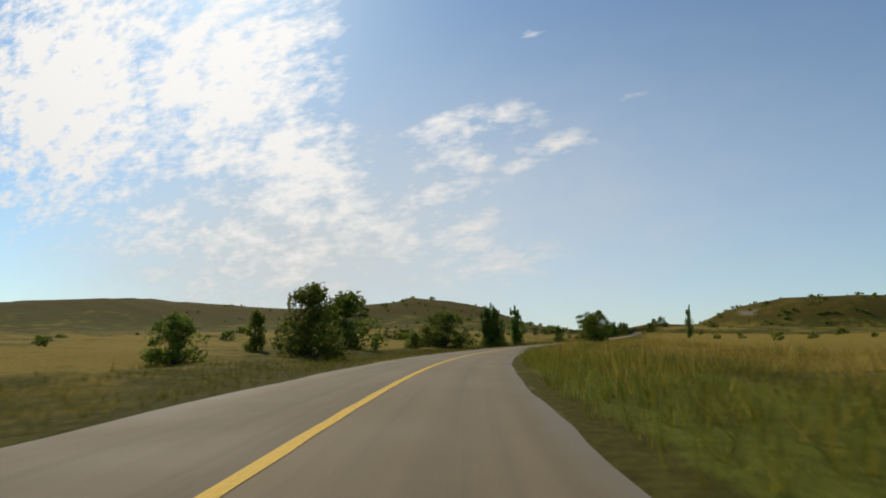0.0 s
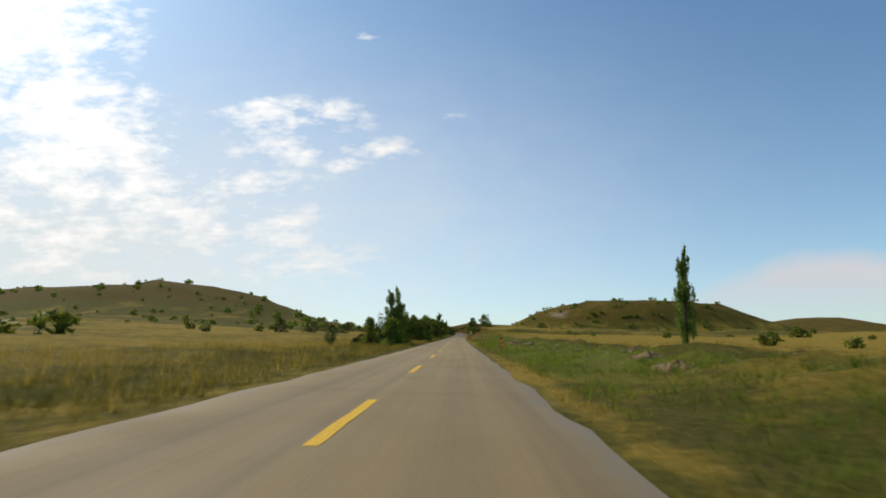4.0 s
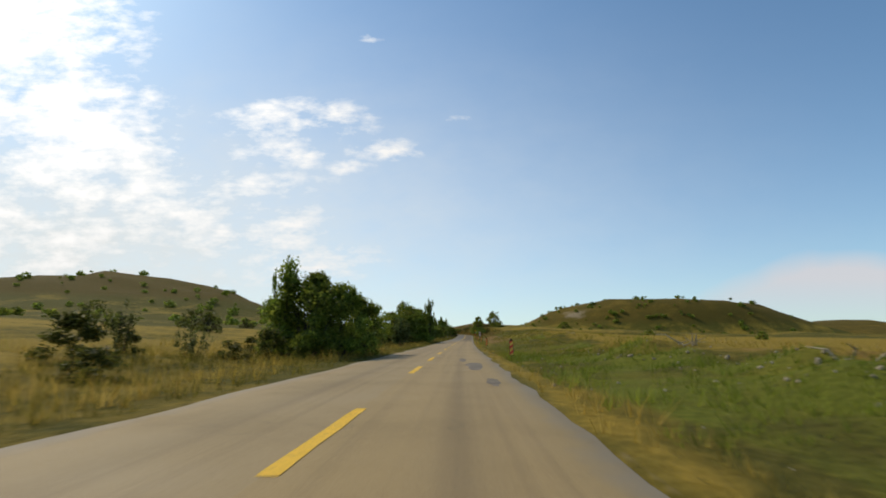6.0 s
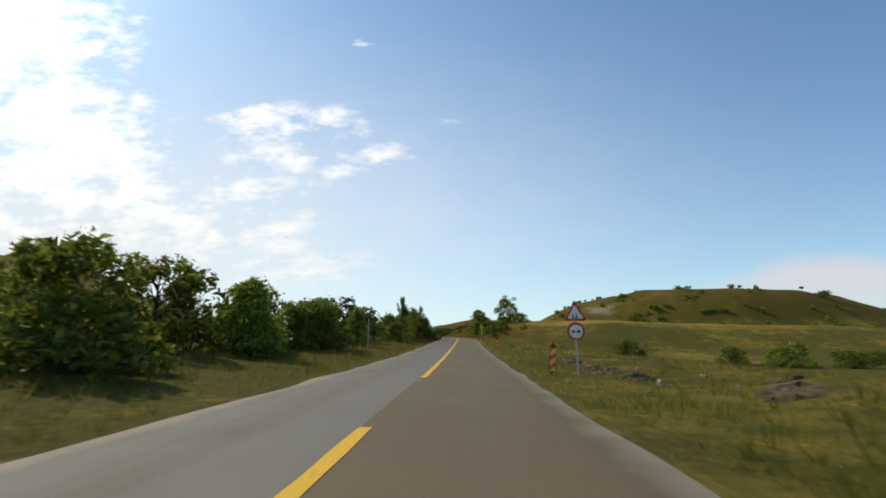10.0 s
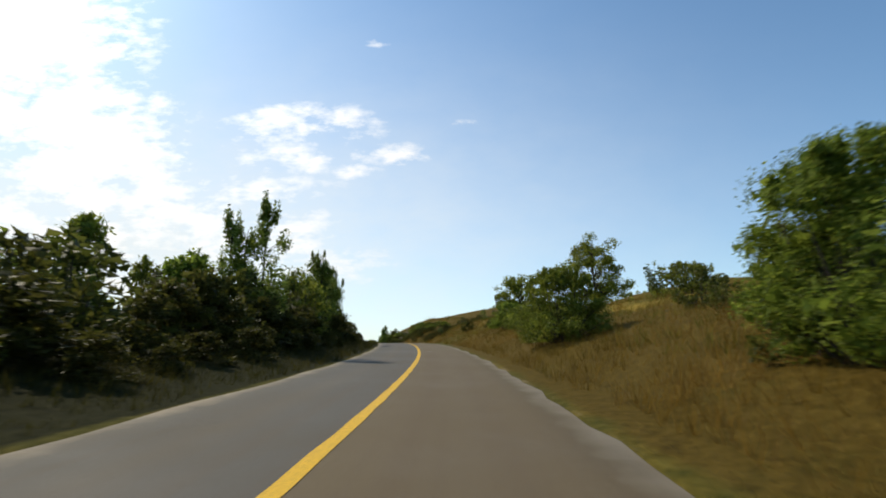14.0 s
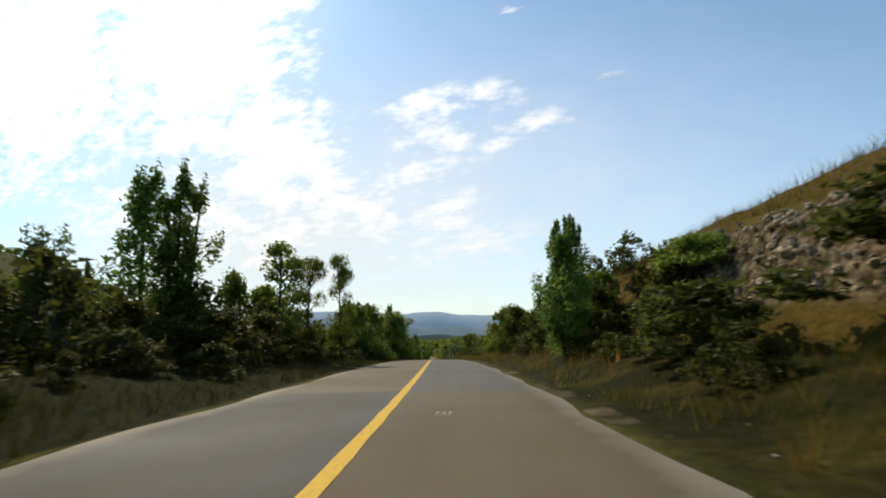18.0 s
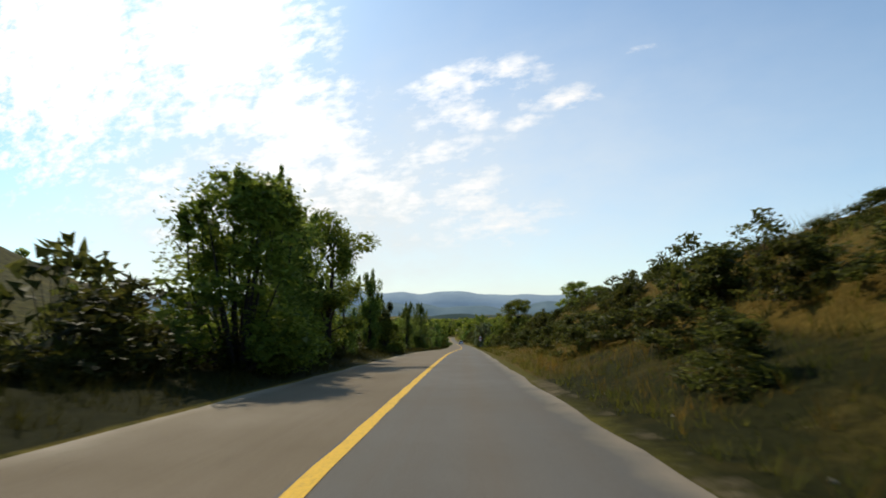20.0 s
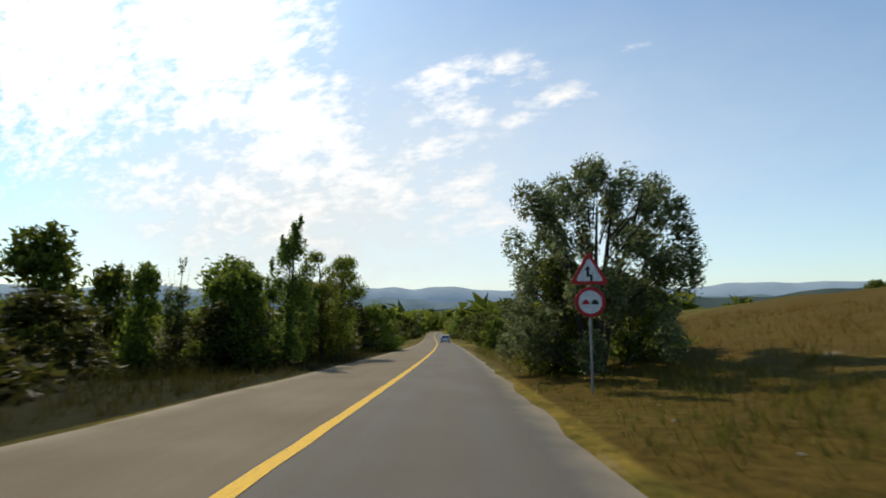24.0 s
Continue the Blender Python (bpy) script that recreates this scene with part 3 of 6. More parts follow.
def mesh_of(name, verts, faces, mat, smooth=False):
    me = bpy.data.meshes.new(name)
    me.from_pydata([tuple(map(float, v)) for v in verts], [], [tuple(map(int, f)) for f in faces])
    me.materials.append(mat)
    if smooth:
        me.polygons.foreach_set("use_smooth", [True] * len(me.polygons))
    me.update()
    return me


def fast_mesh(name, verts, corners, mat):
    """A mesh of faces that all have the same number of corners; verts (n, 3), corners (f, k)."""
    me = bpy.data.meshes.new(name)
    f, k = corners.shape
    me.vertices.add(len(verts))
    me.vertices.foreach_set("co", np.ascontiguousarray(verts, dtype=np.float32).ravel())
    me.loops.add(f * k)
    me.loops.foreach_set("vertex_index", np.ascontiguousarray(corners, dtype=np.int32).ravel())
    me.polygons.add(f)
    me.polygons.foreach_set("loop_start", np.arange(0, f * k, k, dtype=np.int32))
    me.materials.append(mat)
    me.update(calc_edges=True)
    return me


def part(name, data, parent=None, label=""):
    """A mesh, or a bmesh with its material already in data, as ONE object under a thing."""
    ob = new(name, data)
    if parent is not None:
        ob.parent = parent
    return tagged(ob, label)


def bm_mesh(name, bm, mat, smooth=False):
    me = bpy.data.meshes.new(name)
    bm.normal_update()
    bm.to_mesh(me)
    bm.free()
    me.materials.append(mat)
    if smooth:
        me.polygons.foreach_set("use_smooth", [True] * len(me.polygons))
    return me


def box_bm(size, at=(0, 0, 0), bevel=0.0, turn=None):
    bm = bmesh.new()
    bmesh.ops.create_cube(bm, size=1, matrix=Matrix.Translation(at) @ (turn or Matrix()) @ Matrix.Diagonal((*size, 1)))
    if bevel:
        bmesh.ops.bevel(bm, geom=bm.edges[:], offset=bevel, segments=2, affect="EDGES")
    return bm


def tube_arrays(points, radii, sides=6):
    """Verts and quads of a tapered tube along points."""
    pts = [Vector(p) for p in points]
    verts, faces = [], []
    for i, p in enumerate(pts):
        way = (pts[min(i + 1, len(pts) - 1)] - pts[max(i - 1, 0)]).normalized()
        a = way.orthogonal().normalized()
        b = way.cross(a)
        for k in range(sides):
            t = 2 * math.pi * k / sides
            verts.append(p + (a * math.cos(t) + b * math.sin(t)) * radii[i])
    for i in range(len(pts) - 1):
        for k in range(sides):
            k2 = (k + 1) % sides
            faces.append((i * sides + k, i * sides + k2, (i + 1) * sides + k2, (i + 1) * sides + k))
    return verts, faces


def disc_bm(radius, thick, sides=40, corners=None):
    """A plate standing upright, facing -y; corners gives another outline in x, z."""
    bm = bmesh.new()
    ring = corners or [(radius * math.cos(2 * math.pi * i / sides), radius * math.sin(2 * math.pi * i / sides)) for i in range(sides)]
    front = [bm.verts.new((x, -thick / 2, z)) for x, z in ring]
    rear = [bm.verts.new((x, thick / 2, z)) for x, z in ring]
    bm.faces.new(front)
    bm.faces.new(rear[::-1])
    for i in range(len(ring)):
        j = (i + 1) % len(ring)
        bm.faces.new((front[j], front[i], rear[i], rear[j]))
    bmesh.ops.recalc_face_normals(bm, faces=bm.faces[:])
    return bm


def heading_at(s):
    return -math.degrees(float(np.interp(s, SS, HEAD)))


def stand(s, d, turn=0.0, sink=0.0):
    p = place(s, d)
    return pose(p.x, p.y, p.z - sink, 0, 0, heading_at(s) + turn)


# ---- land ----
near_s = np.concatenate([np.arange(-160, -30, 5.0), np.arange(-30, 525, 1.0), np.arange(525, 560, 0.5), np.arange(560, 770, 1.0), np.arange(770, 900, 4.0), np.arange(900, 1300, 15.0), np.arange(1300, 2200, 60.0), np.arange(2200, 4200.1, 250.0)])
back_s = np.array([-2500, -1800, -1300, -900, -650, -480, -360, -280, -220.0])
row_s = np.concatenate([back_s, near_s])
half_d = np.array([1.6, 3.1, 3.35, 3.7, 4.3, 5, 5.8, 6.6, 7.5, 8.5, 9.5, 10.5, 11.5, 12.5, 13.7, 15, 16.5, 18, 20, 22.5, 26, 30, 35, 41, 48, 56, 66, 78, 92, 108, 126, 146, 168, 192, 218, 246, 276, 308, 345, 390, 450, 530, 640, 800, 1000, 1300, 1800, 2600, 4000])
col_d = np.concatenate([-half_d[::-1], [0.0], half_d])
gs, gd = np.meshgrid(row_s, col_d, indexing="ij")
gs, gd = gs.ravel(), gd.ravel()
gx, gy = plan_xy(gs, gd)
gz = land_z(gs, gd)
cols = len(col_d)
idx = np.arange(len(row_s) * cols).reshape(len(row_s), cols)
quads = np.stack([idx[:-1, :-1], idx[:-1, 1:], idx[1:, 1:], idx[1:, :-1]], -1).reshape(-1, 4)
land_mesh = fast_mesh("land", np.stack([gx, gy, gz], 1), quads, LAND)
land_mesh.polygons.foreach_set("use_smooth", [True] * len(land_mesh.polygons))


def bell(v, a, b, soft):
    return np.clip((v - a) / soft, 0, 1) * np.clip((b - v) / soft, 0, 1)


def land_attribute(name, values):
    at = land_mesh.attributes.new(name, "FLOAT", "POINT")
    at.data.foreach_set("value", np.ascontiguousarray(np.broadcast_to(values, gs.shape), dtype=np.float32))


clump = 0.5 + 0.5 * ripple(gx, gy, 6.0, 21)
land_attribute("soil", 0.5 * bell(gs, 150, 240, 15) * bell(gd, 9, 14, 1.5) + bell(gs, 262, 327, 7) * bell(gd, 4.8, 8.5, 0.7) * (0.64 + 0.36 * clump) + 0.5 * bell(gs, 345, 430, 10) * bell(gd, 6.5, 13, 2) + 0.15 * bell(gs, 430, 530, 20) * bell(gd, 8, 30, 4))
land_attribute("lush", (0.92 - (0.25 + 0.25 * np.clip((gs - 215) / 30, 0, 1)) * (1.3 - clump)) * bell(gs, 140, 285, 14) * bell(gd, 4.0, 11.5, 0.7) + 0.5 * bell(gs, 268, 345, 12) * bell(gd, 3.9, 5.2, 0.4) + 0.35 * bell(gd, -9, -3.6, 1.0) * bell(gs, -160, 230, 20) + 0.95 * bell(gs, -160, 138, 20) * bell(gd, 3.5, 8.5, 0.8) + 0.25 * bell(gs, 340, 430, 10) * bell(gd, 4, 11, 2) + 0.2 * bell(gs, 600, 760, 20) * bell(gd, 4, 8, 1.0))
track_d = np.exp(-(((gs - track_s(gd)) / track_w(gd) / 0.86) ** 10)) * (gd > 3) * np.clip((21 - gd) / 5, 0, 1)
rut_s, rut_w = np.interp(gd, [3.3, 5, 7, 9, 13], [724.6, 727, 730, 735, 745]), np.interp(gd, [3.3, 5, 7, 9], [2.2, 1.5, 1.1, 0.7])
dirt = np.exp(-(((gs - rut_s) / rut_w) ** 4)) * bell(gd, 3.2, 12.0, 1.0) + np.exp(-(((gs - 722.3 - 1.9 * (gd - 4.6)) / 0.8) ** 4)) * bell(gd, 3.4, 7.0, 0.8)
land_attribute("dusty", np.maximum.reduce([np.exp(-((((gx - 120) / 24) ** 2 + ((gy - 770) / 26) ** 2) ** 2)) * np.clip((gz - 38) / 6, 0, 1) * (0.62 + 0.4 * clump), bell(np.abs(gd), 2.9, 3.85, 0.35) * np.where((gd < 0) & (gs > 395), 0.25, 0.62), 1.0 * track_d, 0.9 * dirt, 0.9 * bell(gs, 520, 538, 5) * bell(gd, 3, 5.6, 0.8), 0.62 * bell(gs, 540, 640, 10) * bell(gd, 3, 4.4, 0.6)]))
land_attribute("rust", 0.48 * bell(gs, 340, 432, 12) * bell(gd, 4.2, 70, 3) + 0.85 * bell(gs, 428, 510, 12) * bell(gd, 3.1, 15, 0.4) + 0.80 * bell(gs, 500, 790, 15) * bell(gd, 3.3, 45, 0.4) + np.where(gx > 40, 0.72, 0.76) * np.clip((gz - 22) / 18, 0, 1))
# left verge: shade put into colour; right bank and far field: dark olive growth
land_attribute("shade_olive", 1.1 * bell(gs, 396, 790, 15) * bell(gd, -40, -3.2, 0.3) + 0.7 * bell(gs, 640, 1100, 20) * bell(gd, -260, -39, 4) + 0.8 * bell(gs, 540, 640, 12) * bell(gd, 3.0, 8.0, 0.4) + 0.45 * bell(gs, 628, 775, 12) * bell(gd, 3.6, 7.0, 0.5) + 0.25 * bell(gs, 470, 540, 12) * bell(gd, 3.6, 6.5, 0.8))
land_attribute("rocky", 0.30 * bell(gs, 548, 608, 6) * bell(gd, 7.8, 10.6, 0.8) + 0.55 * bell(gs, 552, 582, 4) * bell(gd, 7.8, 10.4, 0.6))
land_attribute("dry", 0.5 + 0.9 * bell(gs, -200, 330, 40) * bell(gd, 11, 160, 8) + 0.4 * bell(gs, -200, 300, 20) * bell(gd, -160, -9, 6) - 0.1 * (gz > 30) * (gx < 40) + 0.10 * (gz > 12) * (gx > 40) + 0.35 * bell(gs, 132, 345, 10) * bell(gd, 3.2, 4.4, 0.4) + 0.35 * bell(gs, 440, 760, 20) * bell(gd, 7, 90, 3))
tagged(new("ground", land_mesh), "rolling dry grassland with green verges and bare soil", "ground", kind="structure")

# ---- road ----
road_rows = np.arange(-160, 1001, 1.0)
road_cols = np.array([-3.45, -3.25, -2.4, -1.6, -0.8, 0.0, 0.8, 1.6, 2.4, 3.25, 3.45])


def road_z(s, d):
    return np.interp(s, SS, RZ) + 0.05 - 0.012 * np.abs(d)


rs, rd = np.meshgrid(road_rows, road_cols, indexing="ij")
wob_l, wob_r = 0.10 * ripple(road_rows, 0 * road_rows, 4.0, 31), 0.10 * ripple(road_rows, 0 * road_rows, 3.5, 32)
rd[:, :2] += wob_l[:, None]
rd[:, -2:] += wob_r[:, None]
rz = road_z(rs, rd)
rz[:, 0] -= 0.10
rz[:, -1] -= 0.10
rx, ry = plan_xy(rs, rd)
ridx = np.arange(rs.size).reshape(rs.shape)
rq = np.stack([ridx[:-1, :-1], ridx[:-1, 1:], ridx[1:, 1:], ridx[1:, :-1]], -1).reshape(-1, 4)
road_mesh = fast_mesh("road", np.stack([rx.ravel(), ry.ravel(), rz.ravel()], 1), rq, ASPHALT)
road_mesh.polygons.foreach_set("use_smooth", [True] * len(road_mesh.polygons))
uvs = road_mesh.uv_layers.new(name="UVMap")
uvs.data.foreach_set("uv", np.stack([rs.ravel()[rq.ravel()], rd.ravel()[rq.ravel()]], 1).astype(np.float32).ravel())
road = tagged(new("road", road_mesh), "worn two-lane grey-brown asphalt road with crumbling edges", "road", kind="structure")


def strip(name, s_from, s_to, d_mid, width, mat, lift=0.006):
    """A painted strip along the road, ragged at its rims."""
    at = np.unique(np.concatenate([[s_from, s_to], np.arange(math.ceil(s_from), math.floor(s_to) + 1, 1.0)]))
    verts, faces = [], []
    for i, v in enumerate(at):
        for side in (-1, 1):
            d = (line_d(v) if d_mid is None else d_mid) + side * width / 2 * (1 + 0.12 * math.sin(v * 2.7 + side))
            x, y = plan_xy(v, d)
            verts.append((float(x), float(y), float(road_z(v, d)) + lift))
        if i:
            faces.append((2 * i - 2, 2 * i - 1, 2 * i + 1, 2 * i))
    return part(name, mesh_of(name, verts, faces, mat), road)


LINE_S = [-200, 340, 356, 430, 500, 545, 600, 680, 720, 1000]
LINE_D = [0.0, 0.02, 0.12, 0.03, 0.08, 0.05, 0.08, 0.19, 0.12, 0.1]  # the painted line wanders a little


def line_d(s):
    return float(np.interp(s, LINE_S, LINE_D))


for s_from in range(-120, 140, 20):
    strip("centre_line", s_from, min(s_from + 20, 135), 0, 0.19, YELLOW)
# far ends of the dashes, set out by eye when they were painted
for s_to in (145.6, 156.4, 167.7, 179.4, 190.3, 202.0, 213.7, 225.4, 234.2, 243.9, 255.2, 265.6, 277.2, 288.7, 299.9, 312.0, 324.1, 335.2, 346.3):
    strip("lane_dash", s_to - 3.9, s_to, line_d(s_to), 0.19, YELLOW)
strip("centre_line", 354.6, 365, line_d(360), 0.18, YELLOW)
for s_from in range(365, 985, 20):
    strip("centre_line", s_from, s_from + 20, None, 0.18, YELLOW)


def chainage(s, d):
    """A surveyor's mark sprayed on the asphalt, too worn to read: bars of its size."""
    for k in range(3):
        strip("chainage_bar", s - 0.09 + 0.03 * (k % 2), s + 0.07, d - 0.10 + 0.10 * k, 0.025, WORN_PAINT)
        strip("chainage_bar", s + 0.05 - 0.11 * (k % 2), s + 0.085 - 0.11 * (k % 2), d - 0.075 + 0.10 * k, 0.05, WORN_PAINT)
    strip("chainage_bar", s - 0.22, s - 0.195, d, 0.26, WORN_PAINT)


for s, d in ((27.2, 0.25), (80.4, -0.3), (98.0, 0.3), (204.1, 0.3), (234.8, 0.35), (266.2, -0.3), (353.7, 0.0), (432.0, 0.75), (439.5, 0.9), (448.9, 1.1),
             (484.3, 0.8), (505.4, 0.6), (513.0, 0.8), (540.3, 0.7), (569.0, 1.0), (659.1, 1.25), (688.4, 1.25), (715.7, 1.1), (743.9, 0.9)):
    chainage(s, d)


def tar_patch(s, d, length, width, seed):
    """A repair in the asphalt with a ragged outline."""
    rng = random.Random(seed)
    verts = []
    for k in range(18):
        a = 2 * math.pi * k / 18
        r = 1 + rng.uniform(-0.22, 0.22)
        ps, pd = s + 0.5 * length * r * math.cos(a), d + 0.5 * width * r * math.sin(a)
        x, y = plan_xy(ps, pd)
        verts.append((float(x), float(y), float(road_z(ps, pd)) + 0.007))
    part("tar_patch", mesh_of("tar_patch", verts, [tuple(range(18))[::-1]], TAR), road, "dark tar repair patch")


for k, (s, d, length, width) in enumerate(((226.5, 2.2, 5.0, 0.7), (231.5, 1.7, 3.6, 0.4), (219.0, 2.5, 2.4, 0.35))):
    tar_patch(s, d, length, width, 80 + k)

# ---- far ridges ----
# air haze is put into the base colours, paler and bluer with distance
HAZE = [make_haze("far_forest", (0.045, 0.065, 0.060), (0.075, 0.098, 0.088)), make_haze("farther_forest_hazed", (0.135, 0.185, 0.205), (0.18, 0.235, 0.25)), make_haze("farthest_ridge_hazed", (0.27, 0.34, 0.395), (0.32, 0.39, 0.44))]


def ridge(name, distance, mid_az, half_az, low, high, seed, mat, label):
    """A range of wooded hills across the view, with a slope towards the road and one away."""
    steps = 160
    rng = np.random.RandomState(seed)
    verts, faces = [], []
    phase = rng.uniform(0, 6.28, 8)
    for i in range(steps + 1):
        az = mid_az - half_az + 2 * half_az * i / steps
        h = 0
        for k in range(8):
            h += math.sin(az * (0.14 + 0.23 * k) + phase[k]) / (1 + 0.8 * k)
        top = low + (high - low) * (0.5 + 0.25 * h)
        top = -60 + (top + 60) * min(1.0, 6 * (1 - abs(2 * i / steps - 1)))
        for dist, z in ((distance - 500, -120.0), (distance - 150, top * 0.6 - 40), (distance, top), (distance + 400, -120.0)):
            a = radians(az)
            verts.append((-90 + dist * math.sin(a), 710 + dist * math.cos(a), z))
        if i:
            for k in range(3):
                b0, b1 = (i - 1) * 4 + k, i * 4 + k
                faces.append((b0, b1, b1 + 1, b0 + 1))
    tagged(new(name, mesh_of(name, verts, faces, mat, True)), label, "hills", kind="structure")


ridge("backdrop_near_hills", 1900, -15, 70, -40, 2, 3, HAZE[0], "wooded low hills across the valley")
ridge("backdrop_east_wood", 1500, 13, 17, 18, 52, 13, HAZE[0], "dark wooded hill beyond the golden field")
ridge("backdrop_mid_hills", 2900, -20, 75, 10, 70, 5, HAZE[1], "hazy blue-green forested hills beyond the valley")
ridge("backdrop_far_hills", 4100, -20, 80, 110, 175, 9, HAZE[2], "mountain ridge on the horizon, coloured pale blue for haze")

# ---- trees and shrubs ----


def leaf_arrays(points, size, rng, spread=0.35):
    """Pointed leaves, one face each, turned every way."""
    n = len(points)
    way = rng.normal(size=(n, 3))
    way[:, 2] = np.abs(way[:, 2]) * 0.5 + 0.1
    way /= np.linalg.norm(way, axis=1)[:, None]
    side = np.cross(way, rng.normal(size=(n, 3)))
    side /= np.linalg.norm(side, axis=1)[:, None]
    ln = size * rng.uniform(0.65, 1.35, n)[:, None]
    wd = ln * (0.42 + 0.15 * rng.rand(n)[:, None])
    p = points
    verts = np.stack([p - way * ln * 0.5 + side * wd * 0.62, p + way * ln * 0.6, p - way * ln * 0.5 - side * wd * 0.62], 1).reshape(-1, 3)
    faces = np.arange(3 * n).reshape(n, 3)
    return verts, faces


def shell_points(rng, n, mid, radii):
    """Points thick near the skin of an uneven clump."""
    v = rng.normal(size=(n, 3))
    v /= np.linalg.norm(v, axis=1)[:, None]
    r = rng.uniform(0.25, 1.08, n) ** 0.6
    return np.asarray(mid) + v * r[:, None] * np.asarray(radii)


def build_plant(kind, seed, stretch=1.0, fine=1.0):
    """Nominal size: (height, width), the width stretched; fine: how many leaves. Returns limbs and leaves as two meshes."""
    rng = np.random.RandomState(seed)
    clumps, limbs = [], []

    def limb(points, r0, r1, sides=6):
        k = len(points)
        limbs.append((points, [r0 + (r1 - r0) * i / (k - 1) for i in range(k)], sides))

    if kind == "poplar":
        H, W = 9.0, 3.0 * stretch
        stems = rng.randint(1, 4)
        for q in range(stems):
            bx, by = rng.uniform(-0.25, 0.25, 2) * (stems > 1)
            tx, ty = bx * 3 + rng.uniform(-0.2, 0.2), by * 3 + rng.uniform(-0.2, 0.2)
            hh = H * rng.uniform(0.82, 0.97) if q else H * 0.96
            limb([(bx, by, -0.2), ((bx + tx) / 2, (by + ty) / 2, hh * 0.5), (tx, ty, hh)], 0.13, 0.02)
            for k in range(int(48 * max(stretch, 0.8) / stems ** 0.85)):
                u = rng.uniform(0.06, 1.0)
                width = W * 0.5 * (0.34 + 0.9 * math.sin(math.pi * min(1, u * 0.92 + 0.10)) ** 0.8) / (1 + 0.25 * (stems - 1))
                a = rng.uniform(0, 6.283)
                r = width * rng.uniform(0.15, 0.95)
                cx, cy = bx + (tx - bx) * u + r * math.cos(a), by + (ty - by) * u + r * math.sin(a)
                z = u * hh
                limb([(bx + (tx - bx) * u, by + (ty - by) * u, max(z - 0.9, 0.1)), (cx, cy, z + 0.3)], 0.03, 0.008, 4)
                b = rng.uniform(0.7, 1.25) * (0.32 * width + 0.12)
                clumps.append(((cx, cy, z), (b, b, rng.uniform(0.55, 1.0)), 105))
                if k % 3 == 0:  # a shoot that stands off the crown
                    clumps.append(((cx * 1.25, cy * 1.25, z + 0.8), (0.12, 0.12, 0.55), 30))
        size = 0.17
    elif kind == "broad":
        H, W = 7.5, 5.5 * stretch
        lean = rng.uniform(-0.3, 0.3, 2)
        fork = H * rng.uniform(0.18, 0.3)
        limb([(0, 0, -0.2), (lean[0] * 0.4, lean[1] * 0.4, fork), (lean[0], lean[1], H * 0.75)], 0.17, 0.04, 8)
        for k in range(int(44 * stretch ** 1.3)):
            u = rng.uniform(0.08, 1.0)
            width = W * 0.5 * (math.sin(math.pi * (0.16 + 0.76 * u)) ** 0.6) * rng.uniform(0.75, 1.08)
            a = rng.uniform(0, 6.283)
            r = width * rng.uniform(0.35, 0.84)
            z = u * H * 0.93
            cx, cy = lean[0] * u + r * math.cos(a), lean[1] * u + r * math.sin(a)
            z0 = min(max(fork * 0.8, z - r * 1.1), H * 0.7)
            limb([(lean[0] * z0 / H, lean[1] * z0 / H, z0), (cx * 0.6, cy * 0.6, (z0 + z) / 2 + 0.1), (cx, cy, z)], 0.055, 0.01, 5)
            b = rng.uniform(0.55, 0.95)
            clumps.append(((cx, cy, z), (b, b, b * 0.75), 120))
        size = 0.19
    elif kind == "willow":
        H, W = 6.6, 6.0 * stretch
        for q in range(5):
            a = q * 1.26 + rng.uniform(-0.3, 0.3)
            limb([(0.15 * math.cos(a), 0.15 * math.sin(a), -0.2), (0.7 * math.cos(a), 0.7 * math.sin(a), H * 0.4), (1.7 * math.cos(a), 1.7 * math.sin(a), H * 0.85)], 0.13, 0.03)
        for k in range(75):
            u = rng.uniform(0.12, 1.0)
            width = W * 0.5 * (math.sin(math.pi * (0.18 + 0.74 * u)) ** 0.55) * rng.uniform(0.7, 1.08)
            a = rng.uniform(0, 6.283)
            r = width * rng.uniform(0.45, 0.9)
            cx, cy, z = r * math.cos(a), r * math.sin(a), u * H * 0.93
            limb([(cx * 0.4, cy * 0.4, max(0.3, z - 1.2)), (cx, cy, z)], 0.03, 0.008, 4)
            clumps.append(((cx, cy, z), (0.45, 0.45, 0.66), 110))
        size = 0.18
    elif kind == "bush":
        H, W = 5.0, 5.5 * stretch
        for k in range(int(50 * max(stretch, 0.85) ** 1.2)):
            a = rng.uniform(0, 6.283)
            low = k % 4 == 0  # a skirt of foliage round the foot
            u = rng.uniform(0.0, 0.25) if low else rng.uniform(0.05, 1.0) ** 0.8
            width = W * 0.5 * (1 - 0.80 * u ** 2.2) * rng.uniform(0.7, 1.05)
            r = width * math.sqrt(rng.uniform(0.3, 0.9) if low else rng.uniform(0.02, 0.85))
            cx, cy, z = r * math.cos(a), r * math.sin(a), 0.25 + u * H * 0.82
            limb([(cx * 0.15, cy * 0.15, -0.1), (cx * 0.6, cy * 0.6, z * 0.55), (cx, cy, z)], 0.045, 0.008, 4)
            b = rng.uniform(0.5, 0.95)
            clumps.append(((cx, cy, z), (b, b, b * 0.8), 100))
        for k in range(int(20 * stretch)):  # shoots that stand out of the crown
            a, r = rng.uniform(0, 6.283), W * 0.30 * math.sqrt(rng.rand())
            cx, cy = r * math.cos(a), r * math.sin(a)
            base = H * 0.78 * (1 - 0.75 * (r / (W * 0.5)) ** 2)
            tip = base + rng.uniform(0.5, 1.1)
            limb([(cx * 0.9, cy * 0.9, base - 0.6), (cx, cy, tip)], 0.018, 0.006, 4)
            clumps.append(((cx, cy, (base + tip) / 2 + 0.1), (0.16, 0.16, 0.5), 34))
